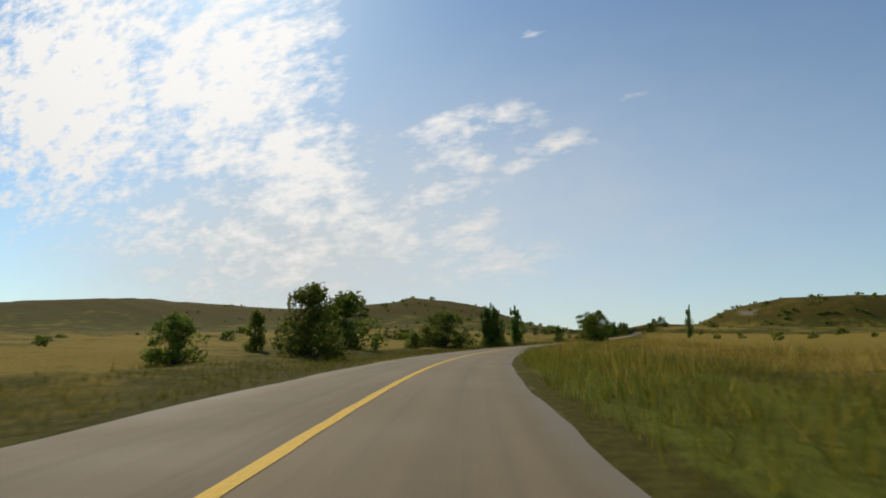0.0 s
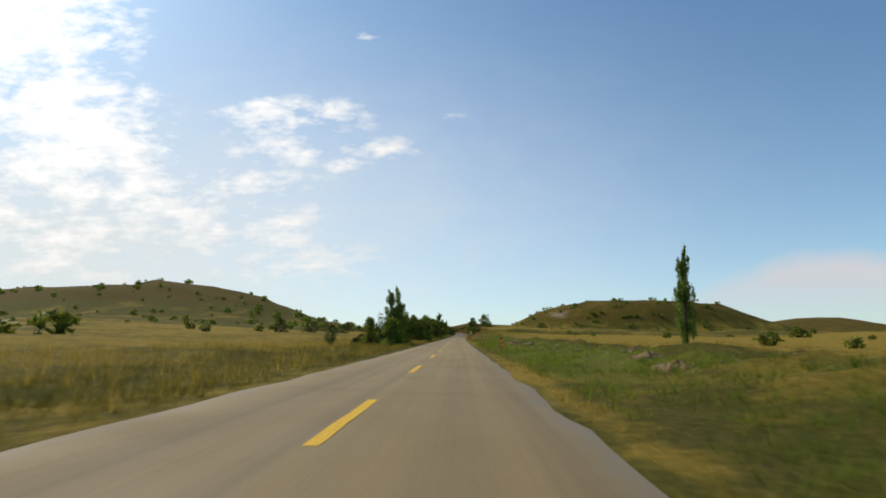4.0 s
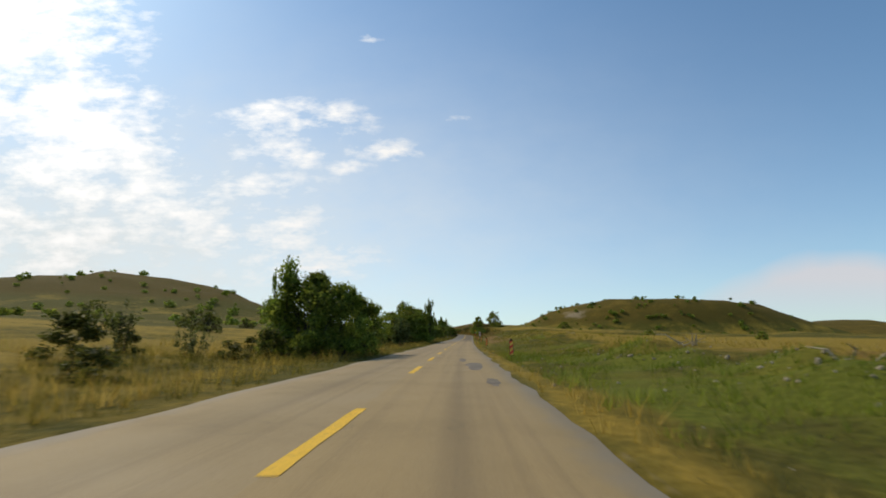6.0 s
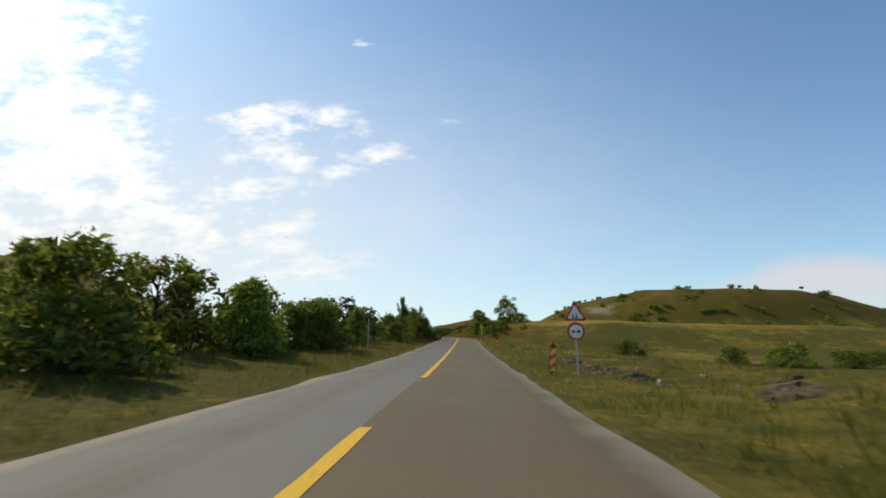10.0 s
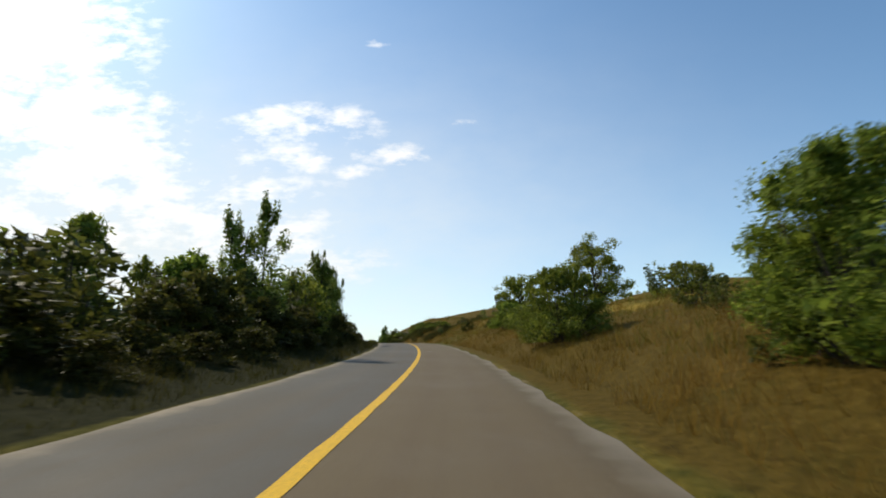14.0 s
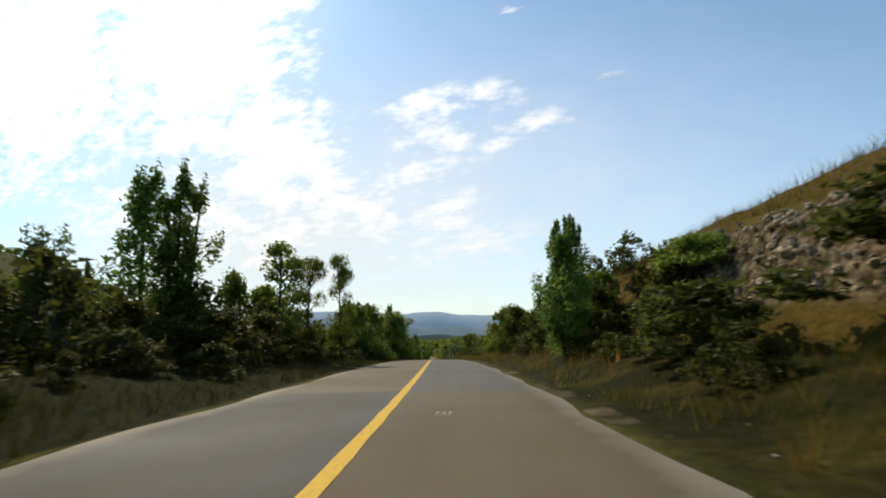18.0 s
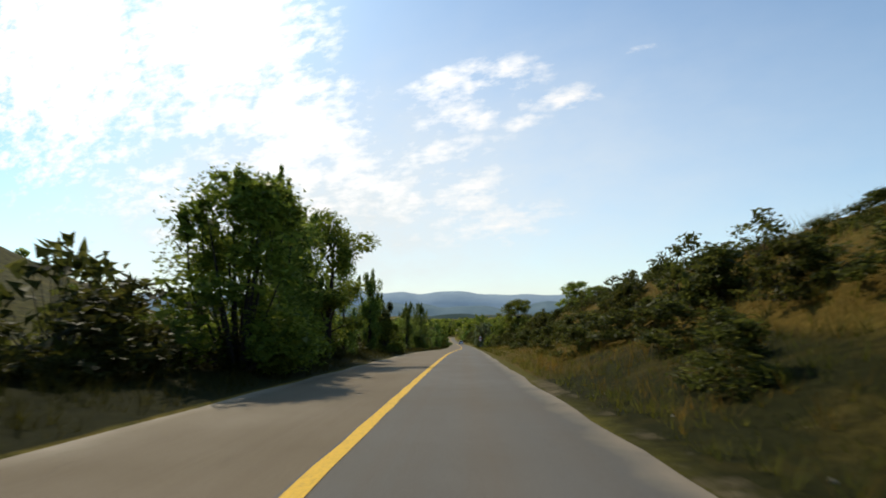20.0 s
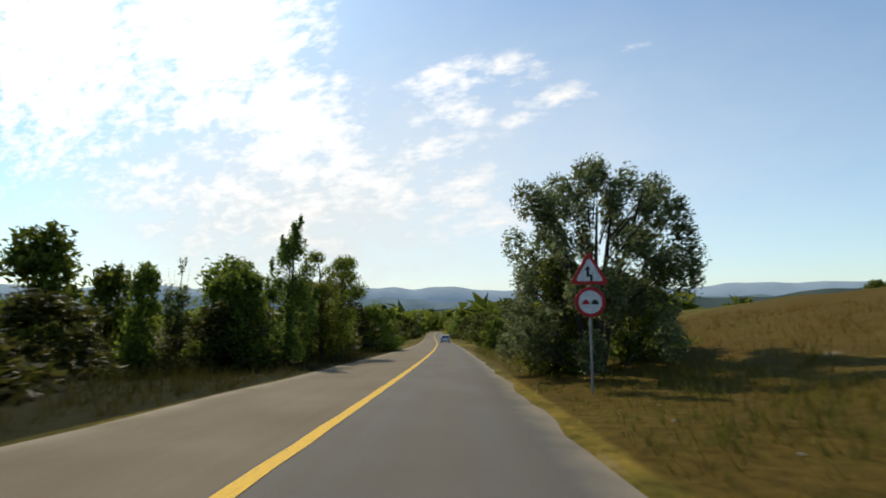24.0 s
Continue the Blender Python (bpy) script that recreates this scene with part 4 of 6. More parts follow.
        size = 0.18
    elif kind == "hedge":
        H, W = 4.0, 4.6 * stretch
        for k in range(int(22 * stretch ** 1.2)):
            a = rng.uniform(0, 6.283)
            low = k % 3 == 0
            u = rng.uniform(0.0, 0.25) if low else rng.uniform(0.05, 1.0) ** 0.8
            width = W * 0.5 * (1 - 0.78 * u ** 2.2) * rng.uniform(0.7, 1.05)
            r = width * math.sqrt(rng.uniform(0.3, 0.9) if low else rng.uniform(0.02, 0.85))
            cx, cy, z = r * math.cos(a), r * math.sin(a), 0.25 + u * H * 0.85
            limb([(cx * 0.15, cy * 0.15, -0.1), (cx, cy, z)], 0.04, 0.008, 3)
            b = rng.uniform(0.55, 0.9)
            clumps.append(((cx, cy, z), (b, b, b * 0.8), 66))
        size = 0.22
    elif kind == "dry":
        H, W = 3.3, 1.7 * stretch
        for k in range(20):
            a, r = rng.uniform(0, 6.283), W * 0.5 * math.sqrt(rng.rand())
            cx, cy, z = r * math.cos(a), r * math.sin(a), rng.uniform(0.35, 1.0) * H * 0.95
            limb([(cx * 0.1, cy * 0.1, -0.1), (cx * 0.4, cy * 0.4, z * 0.5), (cx, cy, z)], 0.03, 0.006, 4)
            clumps.append(((cx, cy, z - 0.2), (0.2, 0.2, 0.4), 44))
        size = 0.13
    else:
        H, W = 5.0, 2.6 * stretch
        for k in range(17):
            a, r = rng.uniform(0, 6.283), W * 0.5 * math.sqrt(rng.rand())
            cx, cy, z = r * math.cos(a), r * math.sin(a), H * rng.uniform(0.55, 1.0) * (1 - 0.25 * r / W)
            limb([(cx * 0.25, cy * 0.25, -0.1), (cx * 0.6, cy * 0.6, z * 0.5), (cx, cy, z)], 0.03, 0.006, 4)
            for j in range(4):
                u = rng.uniform(0.25, 1.0)
                clumps.append(((cx * (0.3 + 0.7 * u), cy * (0.3 + 0.7 * u), z * u), (0.26, 0.26, 0.42), 34))
        size = 0.15
    clumps = [(m, r, max(8, int(n * fine))) for m, r, n in clumps]
    size = size / math.sqrt(fine)
    verts, faces = [], []
    for points, radii, sides in limbs:
        v, f = tube_arrays(points, radii, 3 if fine < 0.7 else sides)
        off = len(verts)
        verts += v
        faces += [tuple(i + off for i in q) for q in f]
    wood = mesh_of("limbs", verts, faces, BARK, True)
    pts = np.concatenate([shell_points(rng, n, m, r) for m, r, n in clumps])
    pts[:, 2] = np.maximum(pts[:, 2], 0.05)
    lv, lf = leaf_arrays(pts, size, rng)
    inner = np.concatenate([shell_points(rng, int(24 * min(fine, 1.3)), m, np.asarray(r) * 0.72) for m, r, n in clumps if n > 28] or [pts[:4]])
    inner[:, 2] = np.maximum(inner[:, 2], 0.1)
    iv, jf = leaf_arrays(inner, size * (1.7 if fine <= 1.3 else 1.7 * math.sqrt(fine / 1.3)), rng)
    leaves = fast_mesh("leaves", np.concatenate([lv, iv]), np.concatenate([lf, jf + len(lv)]), LEAF[kind])
    return wood, leaves, H, W * 0.8


KINDS = {
    "poplar": ("poplar_tree", 5, "tall slender green poplar with upswept branches", "tree", "roadside poplars"),
    "broad": ("broadleaf_tree", 5, "leafy green roadside tree with a rounded crown", "tree", "roadside trees"),
    "willow": ("willow_tree", 1, "grey-green bushy willow beside the road sign", "tree", ""),
    "bush": ("bush", 6, "dense dark green bush growing from the verge", "bush", "roadside bushes"),
    "hedge": ("hedge_bush", 6, "dull green hedgerow bush in a long row", "bush", "hedgerow bushes"),
    "sparse": ("shrub", 4, "thin open shrub with bare upright stems", "shrub", "thin shrubs"),
    "dry": ("dry_shrub", 2, "yellowed dry shrub standing in tall grass", "shrub", "dry shrubs"),
}
plant_count = {}
plant_first = {}


def tree(kind, s, d, height, width, leafy=0.0):
    """One plant at distance s and offset d, of that height and crown width; leafy: how many leaves, where it stands out."""
    name, variants, label, category, group = KINDS[kind]
    i = plant_count.get(kind, 0)
    plant_count[kind] = i + 1
    nominal = {"poplar": 0.27, "broad": 0.59, "willow": 0.73, "bush": 0.88, "hedge": 0.92, "dry": 0.41, "sparse": 0.42}[kind]
    stretch = min((0.7, 1.0, 1.4, 1.9), key=lambda v: abs(math.log(width / height / nominal / v)))
    if abs(d) < 8.2 and kind != "hedge":  # passed closely: small leaves
        fine = 3.6 if height > 6 and kind in ("bush", "broad", "willow") else 1.9 if height > 4.2 else 1.0 if height > 2.0 else 0.5
    else:
        fine = 0.25 if abs(d) > 20 else 0.85 if abs(d) < 14 and height > 4.8 else 0.45
    if kind == "hedge":
        fine = 0.6 if abs(d) < 9 else 0.26
    fine = leafy or fine
    key = (kind, (i * 7 + i // variants) % variants, stretch, fine)
    p = place(s, d)
    if key not in plant_first:
        wood, leaves, H, W = build_plant(kind, 100 + 17 * key[1] + len(kind), stretch, fine)
        root = tagged(new(name), label, category, group)
        part("trunk", wood, root)
        part("crown", leaves, root)
        plant_first[key] = (root, H, W)
        fresh = True
    else:
        fresh = False
    root, H, W = plant_first[key]
    sz, sw = height / H, width / W
    sw = min(max(sw, 0.5 * sz), 1.6 * sz)
    m = pose(p.x, p.y, p.z - 0.08, 0, 0, (i * 137.5) % 360) @ Matrix.Diagonal((sw, sw, sz, 1))
    if fresh:
        root.matrix_basis = m
        return root
    return copy_thing(root, m @ Matrix.Diagonal((*(1 / v for v in root.scale), 1)))


tree("bush", 21.4, -12.3, 2.6, 2.3)
tree("bush", 31.7, -10.6, 5.5, 4.2)
tree("bush", 44.9, -14.2, 6.1, 6.3)
tree("bush", 35.5, -17.2, 3.6, 1.5)
tree("bush", 57.1, -11.2, 2.1, 2.6)
tree("bush", 64.6, -9.9, 5.2, 7.2)
tree("poplar", 93.3, -6.5, 7.2, 1.9, 4.0)
tree("poplar", 93.9, -6.1, 6.4, 1.9, 4.0)
tree("bush", 90.4, 8.1, 5.0, 2.5, 4.0)
tree("dry", 97.2, 7.9, 2.6, 1.9, 2.0)
tree("sparse", 106.3, 8.6, 2.9, 1.4)
tree("bush", 139.3, -7.1, 4.9, 2.6)
tree("poplar", 194.3, 28.1, 11.4, 1.9, 3.0)
tree("poplar", 202.6, -7.0, 8.2, 2.2, 3.0)
tree("poplar", 203.5, -6.5, 5.9, 1.8, 3.0)
tree("bush", 200.0, -7.1, 4.0, 3.1)
tree("bush", 192.0, -8.6, 3.7, 1.9)
tree("sparse", 187.5, -11.9, 3.3, 1.8)
tree("sparse", 202.0, -8.7, 5.1, 2.5)
tree("bush", 205.9, -6.5, 4.4, 1.9)
tree("bush", 234.6, -7.8, 5.3, 5.2)
tree("bush", 236.6, -6.2, 4.9, 4.1)
tree("bush", 239.5, -5.3, 4.5, 2.8)
tree("sparse", 226.0, -9.8, 1.8, 1.5)
tree("sparse", 224.0, -11.5, 2.4, 0.9)
tree("bush", 236.8, -7.7, 5.8, 2.5)
tree("bush", 234.8, -9.2, 6.2, 2.2)
tree("sparse", 265.5, -6.1, 4.3, 2.1)
tree("sparse", 262.4, -13.0, 2.8, 1.1)
tree("bush", 274.2, -11.1, 4.4, 2.2)
tree("broad", 269.5, -9.1, 5.7, 1.7)
tree("broad", 288.4, -10.4, 4.8, 3.0)
tree("broad", 291.3, -8.8, 5.8, 4.4)
tree("broad", 295.2, -6.9, 6.4, 4.0)
tree("poplar", 308.8, -6.0, 9.2, 2.5)
tree("bush", 293.3, -11.7, 5.4, 4.2)
tree("bush", 297.2, -9.6, 7.9, 5.1)
tree("bush", 302.1, -7.7, 7.1, 3.6)
tree("broad", 302.5, -8.4, 7.4, 1.8)
tree("broad", 306.8, -7.8, 5.8, 3.2)
tree("poplar", 316.9, -6.7, 6.7, 2.1)
tree("bush", 312.5, -7.9, 4.8, 2.5)
tree("bush", 318.2, -7.1, 3.6, 3.4)
tree("poplar", 342.9, -15.9, 6.6, 2.3)
tree("bush", 320.4, -7.6, 4.2, 1.6)
tree("bush", 334.5, -12.9, 3.6, 2.5)
tree("bush", 340.2, -11.1, 2.7, 3.8)
tree("poplar", 428.1, -7.9, 4.3, 5.6)
tree("bush", 352.3, -9.4, 4.0, 4.7)
tree("bush", 348.4, -12.8, 3.5, 2.0)
tree("bush", 363.7, -9.5, 4.3, 3.3)
tree("broad", 355.1, -12.6, 4.2, 2.5)
tree("broad", 359.9, -12.1, 4.8, 4.2)
tree("bush", 365.7, -10.7, 3.4, 4.1)
tree("bush", 373.4, -9.0, 3.8, 4.8)
tree("bush", 369.3, -11.4, 3.9, 2.5)
tree("bush", 372.2, -10.3, 3.4, 3.2)
tree("bush", 377.0, -9.7, 3.8, 3.5)
tree("bush", 384.6, -8.7, 3.8, 2.1)
tree("bush", 400.3, -7.5, 2.6, 3.2)
tree("bush", 424.4, -6.4, 4.2, 4.9)
tree("bush", 402.6, 21.8, 2.3, 4.4)
tree("bush", 401.1, 33.8, 2.3, 3.9)
tree("bush", 399.4, 39.1, 2.5, 5.5)
tree("bush", 396.6, 44.5, 2.2, 3.9)
tree("bush", 459.2, 60.3, 1.2, 2.0)
tree("bush", 404.0, 52.8, 2.0, 4.4)
tree("bush", 481.1, 41.9, 0.9, 9.2)
tree("bush", 496.0, 65.2, 4.7, 8.8)
tree("bush", 479.1, 73.4, 1.2, 2.8)
tree("bush", 491.8, 23.6, 3.5, 6.6)
tree("bush", 475.0, 6.9, 3.9, 4.4, 4.0)
tree("bush", 449.4, -12.9, 4.5, 2.3)
tree("bush", 443.6, -15.4, 3.3, 2.5)
tree("bush", 459.0, -7.8, 2.8, 3.6)
tree("poplar", 478.9, -10.3, 7.3, 1.9)
tree("poplar", 479.4, -8.9, 8.2, 1.9)
tree("poplar", 501.8, -9.6, 8.4, 3.6, 2.0)
tree("poplar", 511.8, -9.6, 8.0, 3.4, 2.0)
tree("poplar", 524.1, -10.1, 9.2, 2.5, 3.0)
tree("poplar", 523.2, -10.7, 7.8, 2.2, 2.0)
tree("poplar", 525.2, -9.5, 7.4, 2.2, 2.0)
tree("poplar", 542.4, -12.2, 7.0, 1.8)
tree("poplar", 539.1, -12.4, 7.1, 1.5)
tree("broad", 534.2, -10.5, 8.3, 2.0)
tree("poplar", 552.9, -13.4, 10.3, 4.4)
tree("bush", 473.1, -14.9, 6.0, 2.7)
tree("bush", 479.1, -15.4, 4.7, 1.6)
tree("bush", 458.1, -12.0, 4.4, 2.1)
tree("bush", 465.0, -12.7, 3.7, 3.8)
tree("bush", 476.0, -11.5, 4.6, 2.8)
tree("bush", 482.1, -9.6, 3.7, 2.3)
tree("bush", 487.0, -8.8, 5.2, 4.2)
tree("bush", 493.1, -9.2, 5.4, 3.8)
tree("bush", 497.0, -9.6, 5.0, 3.8)
tree("bush", 508.9, -11.5, 4.3, 0.9)
tree("bush", 530.6, -10.7, 4.5, 3.0)
tree("bush", 558.3, -8.4, 3.4, 3.2)
tree("bush", 542.1, -11.8, 4.9, 2.7)
tree("bush", 559.5, -9.2, 3.6, 3.4)
tree("sparse", 555.4, -12.4, 5.3, 3.0)
tree("bush", 561.3, -11.3, 4.8, 3.4)
tree("poplar", 570.7, -10.9, 5.7, 1.9)
tree("bush", 562.8, -12.1, 5.2, 1.4)
tree("bush", 564.8, -11.4, 5.1, 2.4)
tree("broad", 588.7, -8.3, 6.7, 2.6)
tree("broad", 590.6, -7.2, 6.5, 2.1)
tree("broad", 592.4, -5.5, 7.1, 1.8)
tree("bush", 611.1, -6.3, 5.9, 4.1)
tree("bush", 631.1, -5.8, 7.0, 4.9)
tree("bush", 589.5, -11.3, 5.1, 2.0)
tree("bush", 606.7, -7.3, 5.6, 3.8)
tree("poplar", 636.3, -6.6, 8.1, 2.9)
tree("broad", 640.4, -5.6, 8.1, 3.9)
tree("bush", 591.4, -10.1, 4.7, 3.2)
tree("bush", 458.8, 7.1, 3.6, 3.1, 6.0)
tree("poplar", 452.6, 8.4, 3.2, 1.2)
tree("poplar", 454.5, 8.1, 2.8, 0.8)
tree("poplar", 450.3, 9.9, 2.5, 1.5)
tree("bush", 456.4, 7.8, 2.0, 2.8)
tree("bush", 461.0, 10.6, 1.4, 2.4)
tree("bush", 464.4, 10.4, 2.4, 2.3)
tree("bush", 461.1, 9.0, 2.8, 1.3)
tree("sparse", 494.7, 22.7, 4.4, 2.1)
tree("broad", 514.0, 26.2, 10.6, 9.0, 1.2)
tree("broad", 512.9, 15.1, 5.5, 6.8)
tree("bush", 555.1, 26.9, 1.8, 4.0)
tree("sparse", 525.6, 6.6, 1.9, 0.9)
tree("bush", 557.5, 44.7, 1.9, 7.4)
tree("bush", 562.2, 46.5, 1.9, 4.9)
tree("bush", 565.0, 37.1, 1.2, 3.6)
tree("bush", 549.2, 7.1, 2.0, 3.4)
tree("bush", 583.0, 42.0, 6.8, 7.4, 4.0)
tree("poplar", 551.0, 22.0, 3.2, 1.5)
tree("sparse", 559.1, 28.0, 1.2, 2.3)
tree("bush", 568.8, 47.6, 2.0, 4.3)
tree("bush", 549.5, 9.7, 1.5, 2.8)
tree("bush", 547.6, 11.2, 1.2, 3.1)
tree("bush", 555.1, 9.4, 1.3, 3.0)
tree("bush", 560.6, 8.4, 1.7, 2.8)
tree("sparse", 570.0, 20.2, 1.1, 2.4)
tree("bush", 575.8, 9.0, 1.2, 3.4)
tree("bush", 597.3, 6.5, 3.6, 4.1)
tree("poplar", 579.5, 5.6, 5.1, 2.1)
tree("bush", 576.2, 8.3, 1.3, 2.3)
tree("bush", 598.9, 6.8, 3.5, 3.1)
tree("bush", 606.9, 7.6, 3.8, 4.4)
tree("bush", 597.4, 9.7, 1.2, 4.0)
tree("bush", 584.6, 8.6, 2.6, 2.6)
tree("poplar", 582.1, 6.7, 5.6, 1.7)
tree("poplar", 638.6, -7.1, 7.5, 1.0)
tree("poplar", 640.1, -7.1, 8.1, 1.3)
tree("poplar", 647.5, -6.5, 7.8, 1.4, 3.0)
tree("poplar", 656.0, -6.5, 7.0, 2.0, 2.0)
tree("bush", 642.4, -7.3, 4.9, 2.5)
tree("bush", 644.3, -7.0, 4.1, 2.1)
tree("bush", 641.4, -8.5, 4.7, 2.6)
tree("bush", 657.6, -5.3, 3.1, 2.7)
tree("sparse", 658.3, -6.0, 5.7, 1.6)
tree("poplar", 661.8, -12.0, 7.5, 1.1)
tree("bush", 659.9, -12.3, 5.2, 2.6)
tree("bush", 663.9, -6.7, 3.9, 2.0)
tree("bush", 667.7, -6.5, 3.3, 2.9)
tree("bush", 671.2, -10.6, 5.5, 2.9)
tree("bush", 673.1, -10.2, 4.9, 2.3)
tree("sparse", 676.0, -9.6, 4.5, 2.5)
tree("poplar", 677.0, -6.2, 5.0, 1.4, 2.0)
tree("sparse", 686.3, -11.2, 3.7, 2.9)
tree("sparse", 690.1, -10.9, 3.1, 2.7)
tree("sparse", 692.0, -8.5, 3.8, 1.5)
tree("poplar", 693.0, -6.0, 7.0, 2.6, 4.0)
tree("bush", 694.0, -6.4, 3.2, 3.2, 3.0)
tree("broad", 715.6, -11.7, 6.6, 7.3)
tree("sparse", 719.4, -11.2, 3.2, 2.2)
tree("poplar", 737.0, -13.7, 11.3, 4.0, 2.0)
tree("sparse", 721.9, -12.1, 5.1, 1.6)
tree("bush", 729.5, -13.8, 5.7, 3.2)
tree("poplar", 724.5, -5.4, 5.4, 1.7)
tree("bush", 733.5, -13.4, 3.8, 4.0)
tree("sparse", 737.9, -11.2, 3.6, 1.2)
tree("bush", 745.6, -10.0, 4.5, 1.5)
tree("bush", 749.4, -8.5, 5.3, 3.4)
tree("broad", 755.2, -5.7, 6.7, 3.2)
tree("bush", 773.4, -5.8, 4.5, 4.9)
tree("bush", 748.0, -16.2, 6.1, 3.2)
tree("bush", 751.9, -15.8, 5.1, 2.6)
tree("bush", 748.2, -7.5, 4.6, 3.4)
tree("poplar", 751.1, -6.4, 7.0, 2.0)
tree("broad", 757.8, -5.2, 6.5, 2.4)
tree("bush", 777.5, -5.6, 5.1, 4.1)
tree("sparse", 748.1, -10.2, 5.2, 1.0)
tree("broad", 675.0, 7.8, 4.9, 4.6, 5.0)
tree("bush", 662.4, 14.3, 1.6, 3.6)
tree("bush", 672.3, 10.1, 1.4, 2.0)
tree("bush", 668.7, 13.5, 1.7, 3.2)
tree("bush", 666.5, 7.8, 1.5, 3.2)
tree("bush", 647.0, 14.6, 1.2, 1.4)
tree("bush", 644.1, 13.5, 1.1, 1.5)
tree("bush", 657.1, 12.0, 1.2, 1.4)
tree("bush", 691.8, 8.2, 1.7, 2.6)
tree("sparse", 691.4, 10.0, 2.8, 2.6)
tree("sparse", 696.5, 14.6, 2.7, 1.7)
tree("bush", 696.0, 7.4, 3.0, 3.6, 3.0)
tree("bush", 699.4, 6.8, 3.9, 4.4, 4.0)
tree("sparse", 695.8, 8.6, 3.4, 2.4)
tree("sparse", 699.0, 10.4, 2.3, 1.4)
tree("bush", 690.6, 6.8, 1.3, 1.8)
tree("bush", 714.2, 6.5, 2.2, 2.6, 6.0)
tree("broad", 706.4, 7.8, 5.0, 3.0, 4.0)
tree("bush", 708.7, 8.6, 3.1, 1.3)
tree("bush", 715.7, 5.9, 2.9, 1.9, 6.0)
tree("sparse", 716.7, 7.2, 3.7, 2.2)
tree("bush", 723.7, 9.5, 2.1, 1.9)
tree("willow", 742.3, 6.0, 6.4, 6.5)
tree("bush", 743.7, 5.2, 4.3, 2.3)
tree("bush", 744.7, 8.0, 3.1, 3.2)
tree("bush", 883.6, 135.7, 8.9, 11.3)
tree("bush", 873.6, 135.8, 9.1, 7.1)
tree("bush", 773.4, 6.0, 3.2, 2.8)
tree("bush", 526.6, -7.2, 2.8, 2.8, 3.0)
tree("bush", 250.8, -8.4, 5.0, 1.9)
tree("broad", 697.5, 19.6, 7.0, 6.5)
tree("poplar", 80.4, -7.3, 7.4, 2.1, 6.0)
tree("poplar", 81.0, -6.7, 6.2, 1.9, 6.0)
tree("poplar", 80.0, -8.0, 6.0, 1.9, 6.0)
tree("broad", 82.0, 9.0, 5.6, 5.4, 5.0)
tree("bush", 523.6, -9.7, 5.0, 4.4)
tree("bush", 299.4, -9.2, 6.4, 5.4, 1.9)
tree("bush", 303.6, -8.6, 6.0, 4.8, 1.9)
tree("bush", 308.4, -8.4, 4.6, 4.2)
tree("bush", 289.6, -9.0, 5.4, 5.0, 1.9)
tree("bush", 81.0, -7.2, 3.9, 4.4, 5.0)
tree("poplar", 582.0, -12.1, 8.2, 2.3)
tree("poplar", 582.5, -10.7, 8.4, 2.4)
tree("sparse", 578.1, -13.3, 5.5, 1.4)
tree("bush", 580.1, -14.9, 3.8, 3.6)
tree("poplar", 443.6, -12.0, 7.8, 2.3, 3.0)
tree("poplar", 444.5, -11.3, 6.6, 2.0, 2.0)
tree("poplar", 442.8, -11.5, 6.3, 2.0, 2.0)
tree("poplar", 450.9, -9.8, 6.4, 2.0, 3.0)
tree("poplar", 451.7, -9.3, 5.1, 1.8, 2.0)
tree("poplar", 450.1, -10.5, 5.2, 1.9, 2.0)
tree("bush", 545.6, 6.6, 1.4, 2.4)
tree("bush", 543.6, 8.9, 1.0, 2.6)
tree("bush", 543.9, 11.4, 1.1, 2.3)
tree("bush", 505.6, 14.2, 0.9, 5.0)
tree("bush", 502.0, 15.4, 1.2, 4.8)
tree("bush", 511.1, 14.6, 1.2, 4.2)
tree("bush", 495.4, 8.6, 2.5, 3.4, 1.2)
tree("bush", 491.6, 8.8, 2.1, 3.0, 1.2)
tree("bush", 498.4, 11.6, 1.2, 2.9)
tree("bush", 293.8, -8.1, 5.6, 7.0)
tree("bush", 481.7, 10.0, 1.2, 2.5)


# ---- roadside furniture ----


